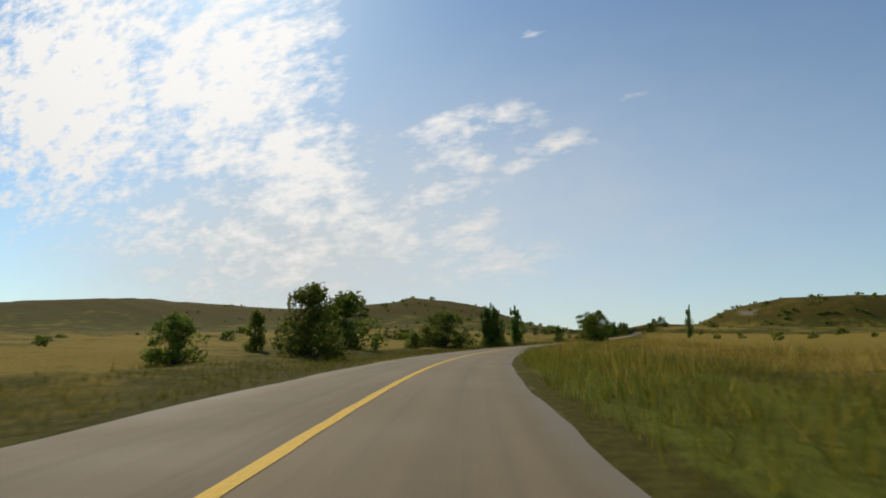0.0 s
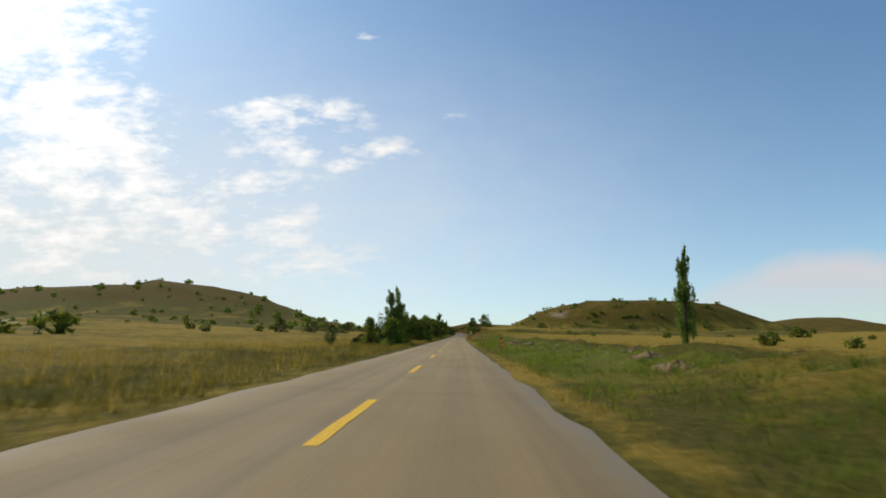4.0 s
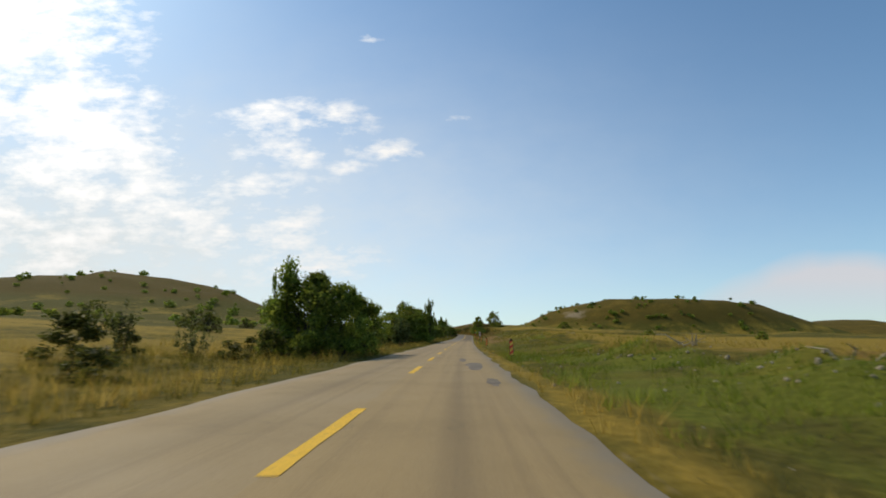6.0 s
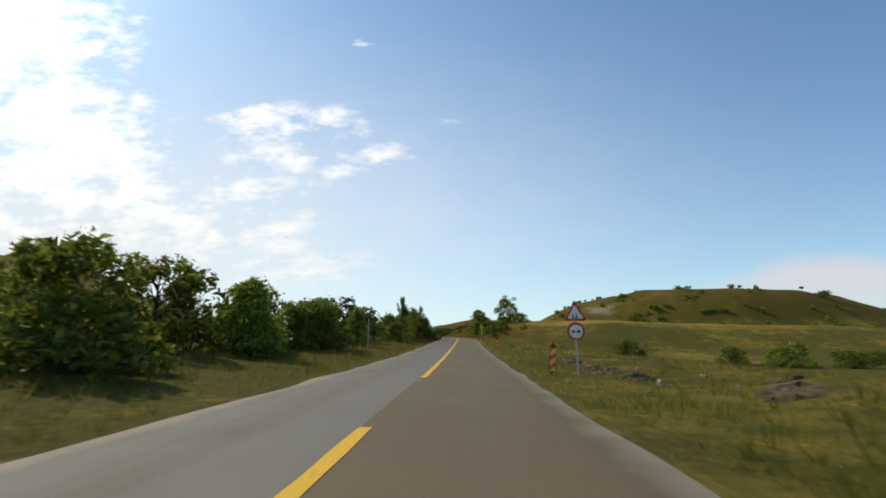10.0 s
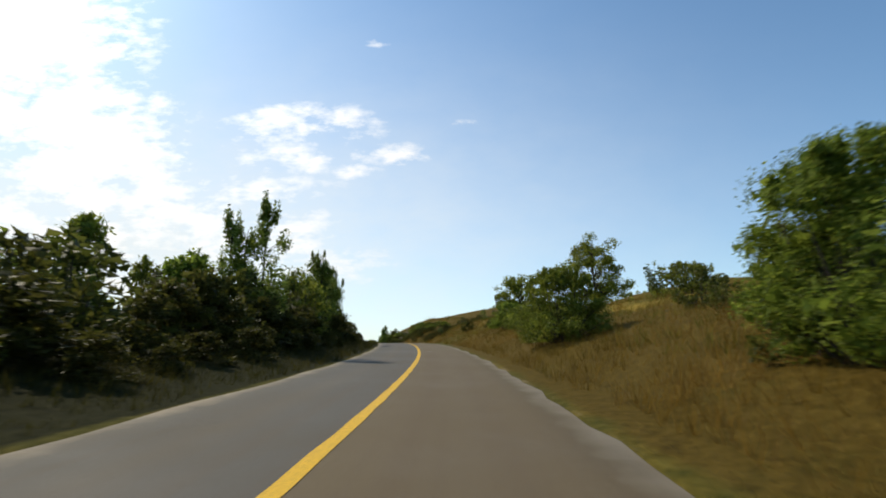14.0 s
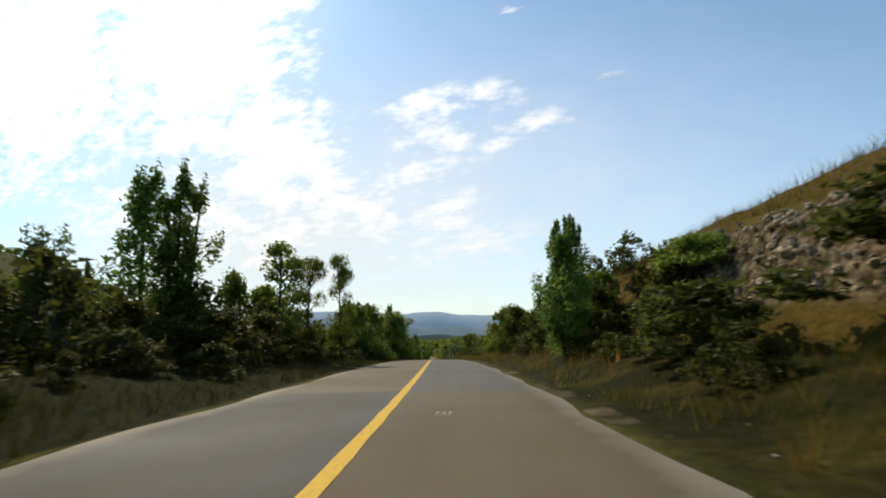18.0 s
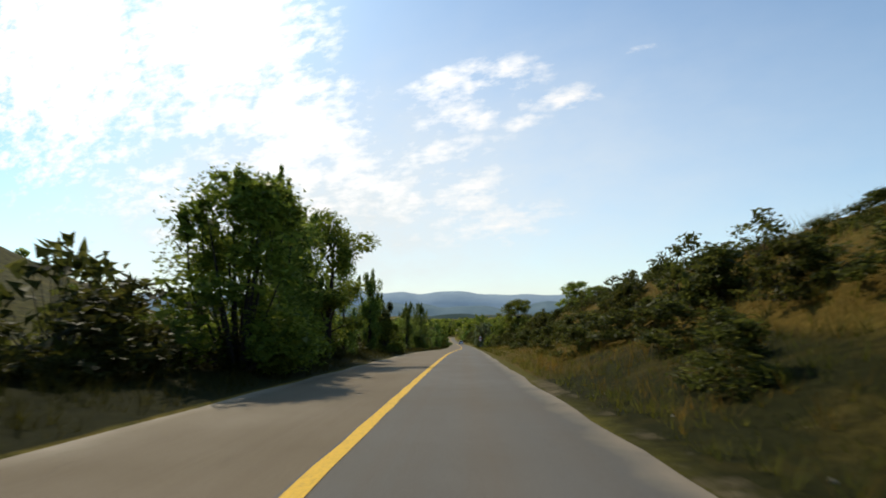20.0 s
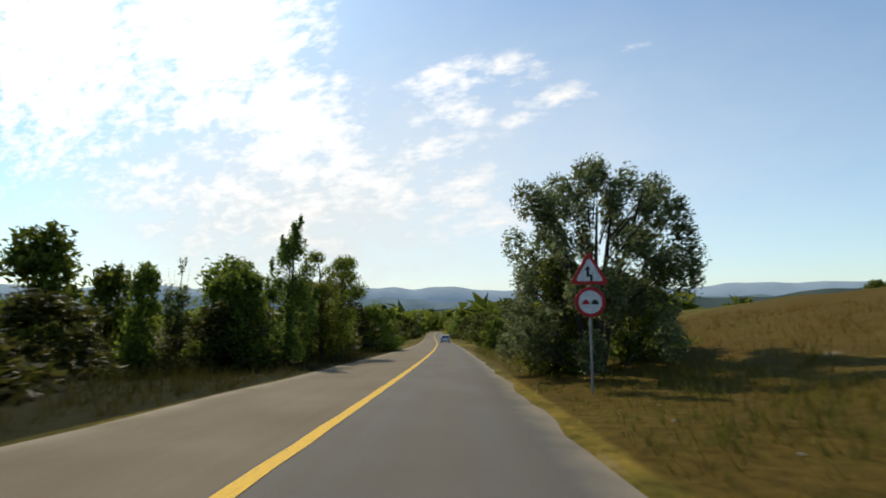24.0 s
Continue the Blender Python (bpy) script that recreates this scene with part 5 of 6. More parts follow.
def delineator(s, d, lean=0.0):
    """A guide panel with slanting red and yellow stripes and a lamp socket on top."""
    root = tagged(new("delineator_panel"), "red and yellow striped roadworks delineator panel on a rubber foot", "delineator", "roadworks delineators")
    part("foot", bm_mesh("foot", box_bm((0.30, 0.22, 0.10), (0, 0, 0.03), 0.02), RUBBER), root, "black rubber foot")
    part("post", bm_mesh("post", box_bm((0.05, 0.04, 0.22), (0, 0, 0.20), 0.006), RUBBER), root)
    corners = [(-0.125, 0.24), (0.125, 0.24), (0.125, 1.10), (0.075, 1.17), (-0.075, 1.17), (-0.125, 1.10)]
    part("panel", bm_mesh("panel", disc_bm(0, 0.03, corners=corners), RUBBER), root, "black plastic backing")
    for k in range(6):
        z0 = 0.265 + 0.166 * (k - 0.6)
        a, b, c, e = z0 - 0.06, z0 + 0.10, z0 + 0.266, z0 + 0.106
        pts = [(-0.108, a), (0.108, b), (0.108, c), (-0.108, e)]
        pts = [(x, min(max(z, 0.265), 1.095)) for x, z in pts]
        area = (pts[3][1] - pts[0][1]) + (pts[2][1] - pts[1][1])
        if area < 0.02:
            continue
        bm = disc_bm(0, 0.006, corners=pts)
        bmesh.ops.translate(bm, vec=(0, -0.018, 0), verts=bm.verts[:])
        part("stripe", bm_mesh("stripe", bm, (YELLOW_FILM, RED_FILM)[k % 2]), root, ("yellow stripe", "red stripe")[k % 2])
    bm = bmesh.new()
    bmesh.ops.create_cone(bm, cap_ends=True, segments=16, radius1=0.035, radius2=0.028, depth=0.10, matrix=Matrix.Translation((0, 0, 1.22)))
    part("lamp_socket", bm_mesh("lamp_socket", bm, RUBBER, True), root)
    root.matrix_basis = stand(s, d, lean * 2, 0.10) @ pose(0, 0, 0, 0, lean, 0)
    return root


first_panel = delineator(176.5, 5.1, 0)
for s, d, lean in ((205.3, 4.8, 4), (235.6, 4.7, -1), (266.7, 4.6, 0), (298.0, 4.7, 1), (327.8, 4.6, -2), (357.2, 4.4, 7), (384.7, 4.3, 1), (413.0, 4.4, -3)):
    copy_thing(first_panel, stand(s, d, 2 * lean, 0.10) @ pose(0, 0, 0, 0, lean, 0))


def tube_part(name, points, radius, mat, parent, label="", sides=12):
    v, f = tube_arrays(points, [radius] * len(points), sides)
    n = len(points)
    f = f + [tuple(range(sides))[::-1], tuple(range((n - 1) * sides, n * sides))]
    return part(name, mesh_of(name, v, f, mat, False), parent, label)


def triangle(r, lift=0.0):
    """Corners of a rounded triangle, point up."""
    out = []
    for k in range(3):
        a = math.pi / 2 + 2 * math.pi * k / 3
        cx, cz = 0.86 * r * math.cos(a), 0.86 * r * math.sin(a)
        for j in range(-3, 4):
            b = a + j * math.pi / 9
            out.append((cx + 0.14 * r * math.cos(b), lift + cz + 0.14 * r * math.sin(b)))
    return out


def plate(name, corners, y, thick, mat, parent, label=""):
    bm = disc_bm(0, thick, corners=corners)
    bmesh.ops.translate(bm, vec=(0, y, 0), verts=bm.verts[:])
    return part(name, bm_mesh(name, bm, mat), parent, label)


def ring(r, lift, sides=40):
    return [(r * math.cos(2 * math.pi * i / sides), lift + r * math.sin(2 * math.pi * i / sides)) for i in range(sides)]


def warning_signs(s, d, tri_mid, disc_mid, symbol, turn=0.0):
    """A bend warning over a no-overtaking disc on one post."""
    root = tagged(new("road_sign"), "triangular bend warning above a round no-overtaking sign on a steel post", "road sign", "road signs")
    tube_part("post", [(0, 0.05, -0.3), (0, 0.05, tri_mid + 0.3)], 0.03, STEEL, root, "galvanised steel post")
    tri = plate("triangle_plate", triangle(0.44, tri_mid - 0.06), 0, 0.02, SIGN_RED, root, "red-bordered triangular warning plate")
    plate("triangle_face", triangle(0.31, tri_mid - 0.06), -0.013, 0.006, SIGN_WHITE, tri)
    zz = tri_mid - 0.10
    if symbol == "bend":
        for pts in ([(-0.035, -0.13), (0.005, -0.13), (0.005, -0.02), (-0.035, -0.02)], [(-0.085, -0.05), (0.005, -0.05), (0.005, -0.01), (-0.085, -0.01)],
                    [(-0.085, -0.05), (-0.045, -0.05), (-0.045, 0.08), (-0.085, 0.08)], [(-0.11, 0.08), (-0.02, 0.08), (-0.065, 0.15)]):
            plate("bend_symbol", [(1.45 * (x + 0.04), zz + 0.02 + 1.2 * z) for x, z in pts], -0.018, 0.004, SIGN_BLACK, tri)
    else:
        for x0, x1, z0, z1 in ((-0.12, 0.12, -0.12, -0.08), (-0.10, -0.06, -0.08, 0.03), (0.03, 0.07, -0.08, 0.09)):
            plate("warning_symbol", [(x0, zz + z0), (x1, zz + z0), (x1, zz + z1), (x0, zz + z1)], -0.018, 0.004, SIGN_BLACK, tri)
    disc = plate("disc_plate", ring(0.33, disc_mid), 0, 0.02, SIGN_RED, root, "round plate with a red ring")
    plate("disc_face", ring(0.25, disc_mid), -0.013, 0.006, SIGN_WHITE, disc)
    for side, mat in ((-0.1, SIGN_RED), (0.1, SIGN_BLACK)):
        body = [(-0.075, -0.05), (0.075, -0.05), (0.075, 0.0), (0.05, 0.01), (0.035, 0.05), (-0.035, 0.05), (-0.05, 0.01), (-0.075, 0.0)]
        plate("car_symbol", [(side + x, disc_mid + z) for x, z in body], -0.018, 0.004, mat, disc)
    for z in (tri_mid, disc_mid):
        part("bracket", bm_mesh("bracket", box_bm((0.12, 0.03, 0.04), (0, 0.025, z), 0.004), STEEL), root)
    root.matrix_basis = stand(s, d, turn)
    return root


warning_signs(357.8, 5.5, 2.32, 1.62, "works", 3)
warning_signs(738.1, 4.75, 2.62, 1.93, "bend", -2)

end_sign = tagged(new("end_of_restriction_sign"), "round yellow end-of-restriction sign with a black diagonal on a steel post", "road sign", "road signs")
tube_part("post", [(0, 0.05, -0.3), (0, 0.05, 2.72)], 0.028, SIGN_WHITE, end_sign, "white painted post")
end_plate = plate("disc_plate", ring(0.34, 2.42), 0, 0.02, SIGN_BLACK, end_sign, "black-rimmed round plate")
plate("disc_face", ring(0.325, 2.42), -0.013, 0.006, SIGN_YELLOW, end_plate, "yellow face")
plate("diagonal_bar", [(-0.255, 2.42 - 0.175), (-0.205, 2.42 - 0.245), (0.255, 2.42 + 0.175), (0.205, 2.42 + 0.245)], -0.018, 0.004, SIGN_BLACK, end_plate, "black diagonal bar")
part("bracket", bm_mesh("bracket", box_bm((0.12, 0.03, 0.04), (0, 0.025, 2.42), 0.004), STEEL), end_sign)
end_sign.matrix_basis = stand(437.2, 4.75, -4)


def pole(name, s, d, height, radius, mat, label, lean=0.0):
    root = tagged(new(name), label, "post")
    tube_part("shaft", [(0, 0, -0.3), (0, 0, height - 0.12)], radius, mat, root)
    v, f = tube_arrays([(0, 0, height - 0.12), (0, 0, height)], [radius * 1.15, radius * 0.2], 12)
    part("cap", mesh_of("cap", v, f + [tuple(range(12))[::-1], tuple(range(12, 24))], mat), root)
    root.matrix_basis = stand(s, d) @ pose(0, 0, 0, lean, lean, 0)


pole("marker_post", 337.9, -7.0, 2.8, 0.055, RUBBER, "dark weathered post with a pointed top beside the hedge")
pole("signpost", 372.4, -5.2, 2.45, 0.03, STEEL, "thin grey steel post without a sign on the verge", 1)
pole("signpost", 369.0, -10.8, 2.6, 0.03, STEEL, "thin grey steel post before the hedge", -1)
pole("signpost", 747.3, -8.4, 3.3, 0.035, STEEL, "thin grey steel post in the tall grass", 1)
pole("boundary_stake", 23.2, 5.5, 0.75, 0.028, SIGN_RED, "short red-painted survey stake standing in the grass")
pole("boundary_stake", 86.0, 5.5, 0.6, 0.028, SIGN_RED, "short red-painted survey stake in the tall grass")
pole("boundary_stake", 176.2, 5.4, 0.45, 0.026, SIGN_RED, "short red-painted survey stake beside a delineator")
pole("boundary_stake", 432.0, -6.2, 0.8, 0.03, SIGN_WHITE, "short white marker stake on the verge")


def pylon(x, y, height):
    """A lattice power mast on the far hill."""
    root = tagged(new("power_pylon"), "far lattice steel power pylon on the hill", "pylon")
    bars = []
    for sx, sy in ((-1, -1), (1, -1), (1, 1), (-1, 1)):
        bars.append(((sx * 2.2, sy * 2.2, 0), (sx * 0.4, sy * 0.4, height)))
    for k in range(6):
        z0, z1 = height * k / 6, height * (k + 1) / 6
        w0, w1 = 2.2 - 1.8 * k / 6, 2.2 - 1.8 * (k + 1) / 6
        bars += [((-w0, -w0, z0), (w1, -w1, z1)), ((w0, -w0, z0), (-w1, -w1, z1)), ((-w0, w0, z0), (w1, w1, z1))]
    for p, q in bars:
        tube_part("strut", [p, q], 0.14, STEEL, root, sides=4)
    for z in (0.72, 0.84, 0.95):
        tube_part("cross_arm", [(-4.2, 0, height * z), (4.2, 0, height * z)], 0.16, STEEL, root, sides=4)
    i = int(np.argmin((gx - x) ** 2 + (gy - y) ** 2))
    root.matrix_basis = pose(x, y, float(gz[i]) - 1, 0, 0, 20)


pylon(560, 960, 30)


# ---- the car ahead ----
def car(s, d):
    root = tagged(new("car"), "silver-grey hatchback driving along the road between hedges", "car")
    silver = plain("silver_car_paint", (0.50, 0.51, 0.53), 0.25, 0.6, 0.05)
    glass = plain("tinted_car_glass", (0.03, 0.035, 0.04), 0.08, 0.0, 0.05)
    tail = plain("red_lamp_lens", (0.45, 0.01, 0.01), 0.2)
    profile = [(-2.05, 0.35), (-2.08, 0.62), (-2.0, 0.95), (-1.85, 1.0), (-1.55, 1.40), (-1.2, 1.50), (0.2, 1.50), (0.95, 1.02), (1.85, 0.85), (2.05, 0.62), (2.05, 0.32), (1.6, 0.24), (-1.6, 0.24)]
    bm = bmesh.new()
    rings = []
    for x, f in ((-0.84, 0.93), (-0.76, 1.0), (0.76, 1.0), (0.84, 0.93)):
        rings.append([bm.verts.new((x * (0.84 if z > 1.2 else 1.0), y, 0.3 + (z - 0.3) * (f if z > 0.4 else 1))) for y, z in profile])
    for a, b in zip(rings[:-1], rings[1:]):
        for i in range(len(profile)):
            j = (i + 1) % len(profile)
            bm.faces.new((a[i], a[j], b[j], b[i]))
    bm.faces.new(rings[0][::-1])
    bm.faces.new(rings[-1])
    bmesh.ops.recalc_face_normals(bm, faces=bm.faces[:])
    part("body", bm_mesh("body", bm, silver), root, "silver painted body")
    turn = Matrix.Rotation(radians(-36), 4, "X")
    part("rear_window", bm_mesh("rear_window", box_bm((1.16, 0.03, 0.42), (0, -1.73, 1.2), 0.01, turn), glass), root, "tinted glass")
    part("windscreen", bm_mesh("windscreen", box_bm((1.2, 0.03, 0.75), (0, 0.62, 1.27), 0.01, Matrix.Rotation(radians(57), 4, "X")), glass), root)
    for sx in (-1, 1):
        part("side_window", bm_mesh("side_window", box_bm((0.03, 1.7, 0.30), (sx * 0.74, -0.45, 1.2), 0.01, Matrix.Rotation(radians(sx * -10), 4, "Y")), glass), root)
        part("tail_light", bm_mesh("tail_light", box_bm((0.24, 0.08, 0.30), (sx * 0.66, -2.04, 0.80), 0.02), tail), root, "red tail light")
        for y in (-1.28, 1.3):
            bm = bmesh.new()
            bmesh.ops.create_cone(bm, cap_ends=True, segments=24, radius1=0.31, radius2=0.31, depth=0.2, matrix=Matrix.Translation((sx * 0.78, y, 0.31)) @ Matrix.Rotation(radians(90), 4, "Y"))
            wheel = part("wheel", bm_mesh("wheel", bm, RUBBER), root, "black tyre")
            bm = bmesh.new()
            bmesh.ops.create_cone(bm, cap_ends=True, segments=20, radius1=0.2, radius2=0.18, depth=0.03, matrix=Matrix.Translation((sx * 0.89, y, 0.31)) @ Matrix.Rotation(radians(90), 4, "Y"))
            part("rim", bm_mesh("rim", bm, STEEL), wheel, "steel rim")
    part("bumper", bm_mesh("bumper", box_bm((1.6, 0.12, 0.26), (0, -2.06, 0.48), 0.03), silver), root)
    part("number_plate", bm_mesh("number_plate", box_bm((0.52, 0.015, 0.11), (0, -2.125, 0.66), 0.003), SIGN_WHITE), root, "blank white plate")
    x, y = plan_xy(s, d)
    root.matrix_basis = pose(float(x), float(y), float(road_z(s, d)), math.degrees(math.atan(float(np.interp(s, SS, GRADE)))), 0, heading_at(s))


car(822.0, 1.7)


# ---- stones, rock cutting, rubble ----
def rock_mesh(seed, mat):
    rng = np.random.RandomState(seed)
    bm = bmesh.new()
    bmesh.ops.create_icosphere(bm, subdivisions=1, radius=0.5)
    for v in bm.verts:
        v.co *= rng.uniform(0.7, 1.2)
    for k in range(4):
        n = Vector(rng.normal(size=3)).normalized()
        bmesh.ops.bisect_plane(bm, geom=bm.verts[:] + bm.edges[:] + bm.faces[:], plane_co=n * 0.36, plane_no=n, clear_outer=True)
        bmesh.ops.holes_fill(bm, edges=[e for e in bm.edges if e.is_boundary])
    return bm_mesh("rock", bm, mat)


ROCKS = [rock_mesh(k, STONE) for k in range(7)]
LEDGES = [rock_mesh(k, CUT_STONE) for k in range(7)]
rng_rock = random.Random(5)
cutting = tagged(new("rock_cutting"), "weathered pale brown stone face in the grassy road cutting", "rock face")
for k in range(300):
    # courses of broken stone, thickest at the near end of the face
    s = rng_rock.uniform(552.5, 573) if k % 8 else rng_rock.uniform(573, 604)
    d = rng_rock.uniform(8.1, 9.9)
    p = place(s, d)
    b = rng_rock.uniform(0.14, 0.30) if k % 6 else rng_rock.uniform(0.30, 0.48)
    ob = part("rock", LEDGES[k % 7], cutting)
    ob.matrix_basis = Matrix.Translation((p.x, p.y, p.z - 0.05 * b)) @ pose(0, 0, 0, 0, 0, heading_at(s)) @ pose(0, 0, 0, rng_rock.uniform(-18, 18), rng_rock.uniform(-50, -15), rng_rock.uniform(-25, 25)) @ Matrix.Diagonal((b * 0.9, b * 1.35, b * 0.85, 1))


def rubble(name, label, s0, s1, d0, d1, count, small, big, seed):
    """Loose stones and clods lying on the soil."""
    rng = random.Random(seed)
    verts, faces = [], []
    for k in range(count):
        s, d = rng.uniform(s0, s1), rng.uniform(d0, d1)
        p = place(s, d)
        b = small + (big - small) * rng.random() ** 3
        m = Matrix.Translation((p.x, p.y, p.z + 0.1 * b)) @ pose(0, 0, 0, rng.uniform(0, 360), rng.uniform(0, 360), 0) @ Matrix.Diagonal((b * 1.3, b, b * 0.8, 1))
        me = ROCKS[k % 7]
        off = len(verts)
        verts += [m @ v.co for v in me.vertices]
        faces += [[i + off for i in q.vertices] for q in me.polygons]
    tagged(new(name, mesh_of(name, verts, faces, STONE)), label, "stones", kind="stuff")


rubble("spoil_stones", "pale stones scattered over the dug-out soil", 255, 335, 5.4, 11.0, 420, 0.03, 0.16, 11)
rubble("bank_rubble", "broken rubble and clods along the spoil bank", 150, 240, 7.6, 11.0, 750, 0.03, 0.17, 16)
rubble("cutting_stones", "small broken stones packed in the rock face", 552, 578, 8.1, 9.9, 1100, 0.06, 0.24, 18)
rubble("verge_stones", "loose stones along the road shoulder", 150, 450, 3.7, 6.0, 260, 0.03, 0.14, 12)
rubble("heap_stones", "broken pale rubble beside the road", 345, 430, 5.5, 10.5, 160, 0.05, 0.3, 13)
rubble("track_stones", "loose stones on the dirt track", 526, 560, 3.6, 20.0, 160, 0.03, 0.16, 14)
rubble("shoulder_stones", "loose gravel on the road shoulder", 560, 745, 3.6, 5.2, 200, 0.02, 0.07, 15)


def brush_heap(s, d, size, seed):
    """A tangle of dead branches."""
    rng = random.Random(seed)
    root = tagged(new("dead_branches"), "bleached dead branches heaped on the soil", "branches", "branch heaps")
    for k in range(9):
        a, r = rng.uniform(0, 6.28), size * rng.uniform(0.4, 1.0)
        p0 = Vector((rng.uniform(-0.3, 0.3) * size, rng.uniform(-0.3, 0.3) * size, rng.uniform(0, 0.1)))
        p2 = p0 + Vector((math.cos(a) * r, math.sin(a) * r, rng.uniform(0.05, 0.55) * size))
        p1 = (p0 + p2) / 2 + Vector((rng.uniform(-0.15, 0.15), rng.uniform(-0.15, 0.15), rng.uniform(0, 0.2))) * size
        v, f = tube_arrays([p0, p1, p2], [0.032 * size, 0.022 * size, 0.008], 6)
        part("branch", mesh_of("branch", v, f + [tuple(range(6))[::-1]], WOOD), root)
    root.matrix_basis = stand(s, d)


for k, (s, d, size) in enumerate(((228.0, 11.8, 1.1), (216.4, 10.4, 1.3), (262.9, 14.0, 1.2), (355.1, 18.0, 1.5), (366.7, 6.8, 0.9), (423.4, 8.3, 1.0))):
    brush_heap(s, d, size, 40 + k)


def soil_mound(s, d, width, height, seed, mat=DARK_SOIL, label="low mound of dark turned soil beside the road"):
    """A low mound of dark turned soil, cloddy and uneven."""
    rng = np.random.RandomState(seed)
    rings, sides = 9, 28
    verts, faces = [], []
    ph = rng.uniform(0, 6.283, 4)
    for i in range(rings + 1):
        u = i / rings
        for k in range(sides):
            a = 2 * math.pi * k / sides
            r = width * 0.5 * u * (1 + 0.22 * math.sin(2 * a + ph[0]) + 0.12 * math.sin(5 * a + ph[1]))
            px, py = r * 1.4 * math.cos(a), r * math.sin(a)
            pz = height * (1 - u ** 1.6) * (1 + 0.25 * math.sin(3 * a + ph[2])) + (height * (0.16 * math.sin(7 * px / width * 3 + ph[3]) * math.sin(6 * py / width * 3 + ph[1]) + rng.uniform(-0.09, 0.09)) if u < 1 else -0.3)
            verts.append((px, py, pz))
    for i in range(rings):
        for k in range(sides):
            k2 = (k + 1) % sides
            faces.append((i * sides + k, i * sides + k2, (i + 1) * sides + k2, (i + 1) * sides + k))
    ob = tagged(new("soil_mound", mesh_of("soil_mound", verts, faces, mat)), label, "mound", "soil mounds")
    ob.matrix_basis = stand(s, d, rng.uniform(0, 180), 0.03)


for k, (s, d, w, h) in enumerate(((354.5, 11.2, 1.3, 0.42), (351.0, 8.2, 0.6, 0.2), (361.0, 7.4, 0.9, 0.25), (372.0, 6.9, 1.2, 0.3), (384.0, 7.4, 1.0, 0.3), (399.0, 6.9, 1.4, 0.35), (367.0, 12.5, 1.1, 0.3))):
    soil_mound(s, d, w, 0.6 * h, 60 + k)
rng_heap = random.Random(77)
for k in range(16):
    s, d = 152 + 3.2 * k + rng_heap.uniform(-1.5, 1.5), rng_heap.uniform(8.2, 10.4)
    soil_mound(s, d, rng_heap.uniform(0.7, 1.7), rng_heap.uniform(0.12, 0.28), 90 + k, PALE_SOIL, "rough heap of pale dug earth and clods on the verge")
soil_mound(351.8, 9.3, 1.7, 0.22, 140)
for k, (s, d) in enumerate(((356.8, 7.3), (359.2, 7.1), (361.6, 7.0), (364.5, 7.2), (368.0, 7.4), (387.3, 7.2))):
    soil_mound(s, d, 1.3, 0.2, 150 + k)

# ---- grass ----


def grass(name, label, mat, s0, s1, d0, d1, per_m2, low, high, width, seed, rough=0.0):
    """Blades of grass over a stretch of verge; thinner away from the road."""
    rng = np.random.RandomState(seed)
    tufts = int((s1 - s0) * abs(d1 - d0) * per_m2 / 6)
    s, d = rng.uniform(s0, s1, tufts), rng.uniform(d0, d1, tufts)
    bare = (d > 3.6) & (d < 20) & (np.abs(s - track_s(d)) < 0.86 * track_w(d))  # none on the dirt tracks
    rut = np.interp(d, [3.3, 5, 7, 9, 13], [724.6, 727, 730, 735, 745])
    bare |= (d > 3.4) & (d < 11) & ((np.abs(s - rut) < np.interp(d, [3.3, 5, 7, 9], [2.0, 1.3, 0.9, 0.5])) | ((d < 7) & (np.abs(s - 722.3 - 1.9 * (d - 4.6)) < 0.6)))
    s, d = s[~bare], d[~bare]
    if rough:
        x, y = plan_xy(s, d)
        keep = ripple(x, y, 4.0, seed) + rng.uniform(-0.6, 0.6, len(s)) > rough - 0.5
        s, d = s[keep], d[keep]
    x, y = plan_xy(s, d)
    z = land_z(s, d)
    tallness = np.clip(0.75 + 0.35 * ripple(x, y, 6.0, seed + 1), 0.35, 1.3) * rng.uniform(0.7, 1.2, len(s))
    x, y, z, tallness = (np.repeat(v, 6) for v in (x, y, z, tallness))
    n = len(x)
    h = rng.uniform(low, high, n) * tallness
    out = rng.uniform(0, 6.283, n)  # each blade of a tuft leans its own way
    r = 0.09 * rng.rand(n)
    b = out + rng.uniform(-0.6, 0.6, n)
    a = out + 1.57 + rng.uniform(-0.5, 0.5, n)
    w = width * rng.uniform(0.6, 1.4, n)
    bend = h * rng.uniform(0.15, 0.95, n)
    base = np.stack([x + r * np.cos(out), y + r * np.sin(out), z - 0.04], 1)
    side = np.stack([np.cos(a) * w, np.sin(a) * w, 0 * a], 1)
    tip = base + np.stack([np.cos(b) * bend, np.sin(b) * bend, h], 1)
    verts = np.stack([base - side, base + side, tip], 1).reshape(-1, 3)
    tagged(new(name, fast_mesh(name, verts, np.arange(3 * n).reshape(n, 3), mat)), label, "grass", kind="stuff")


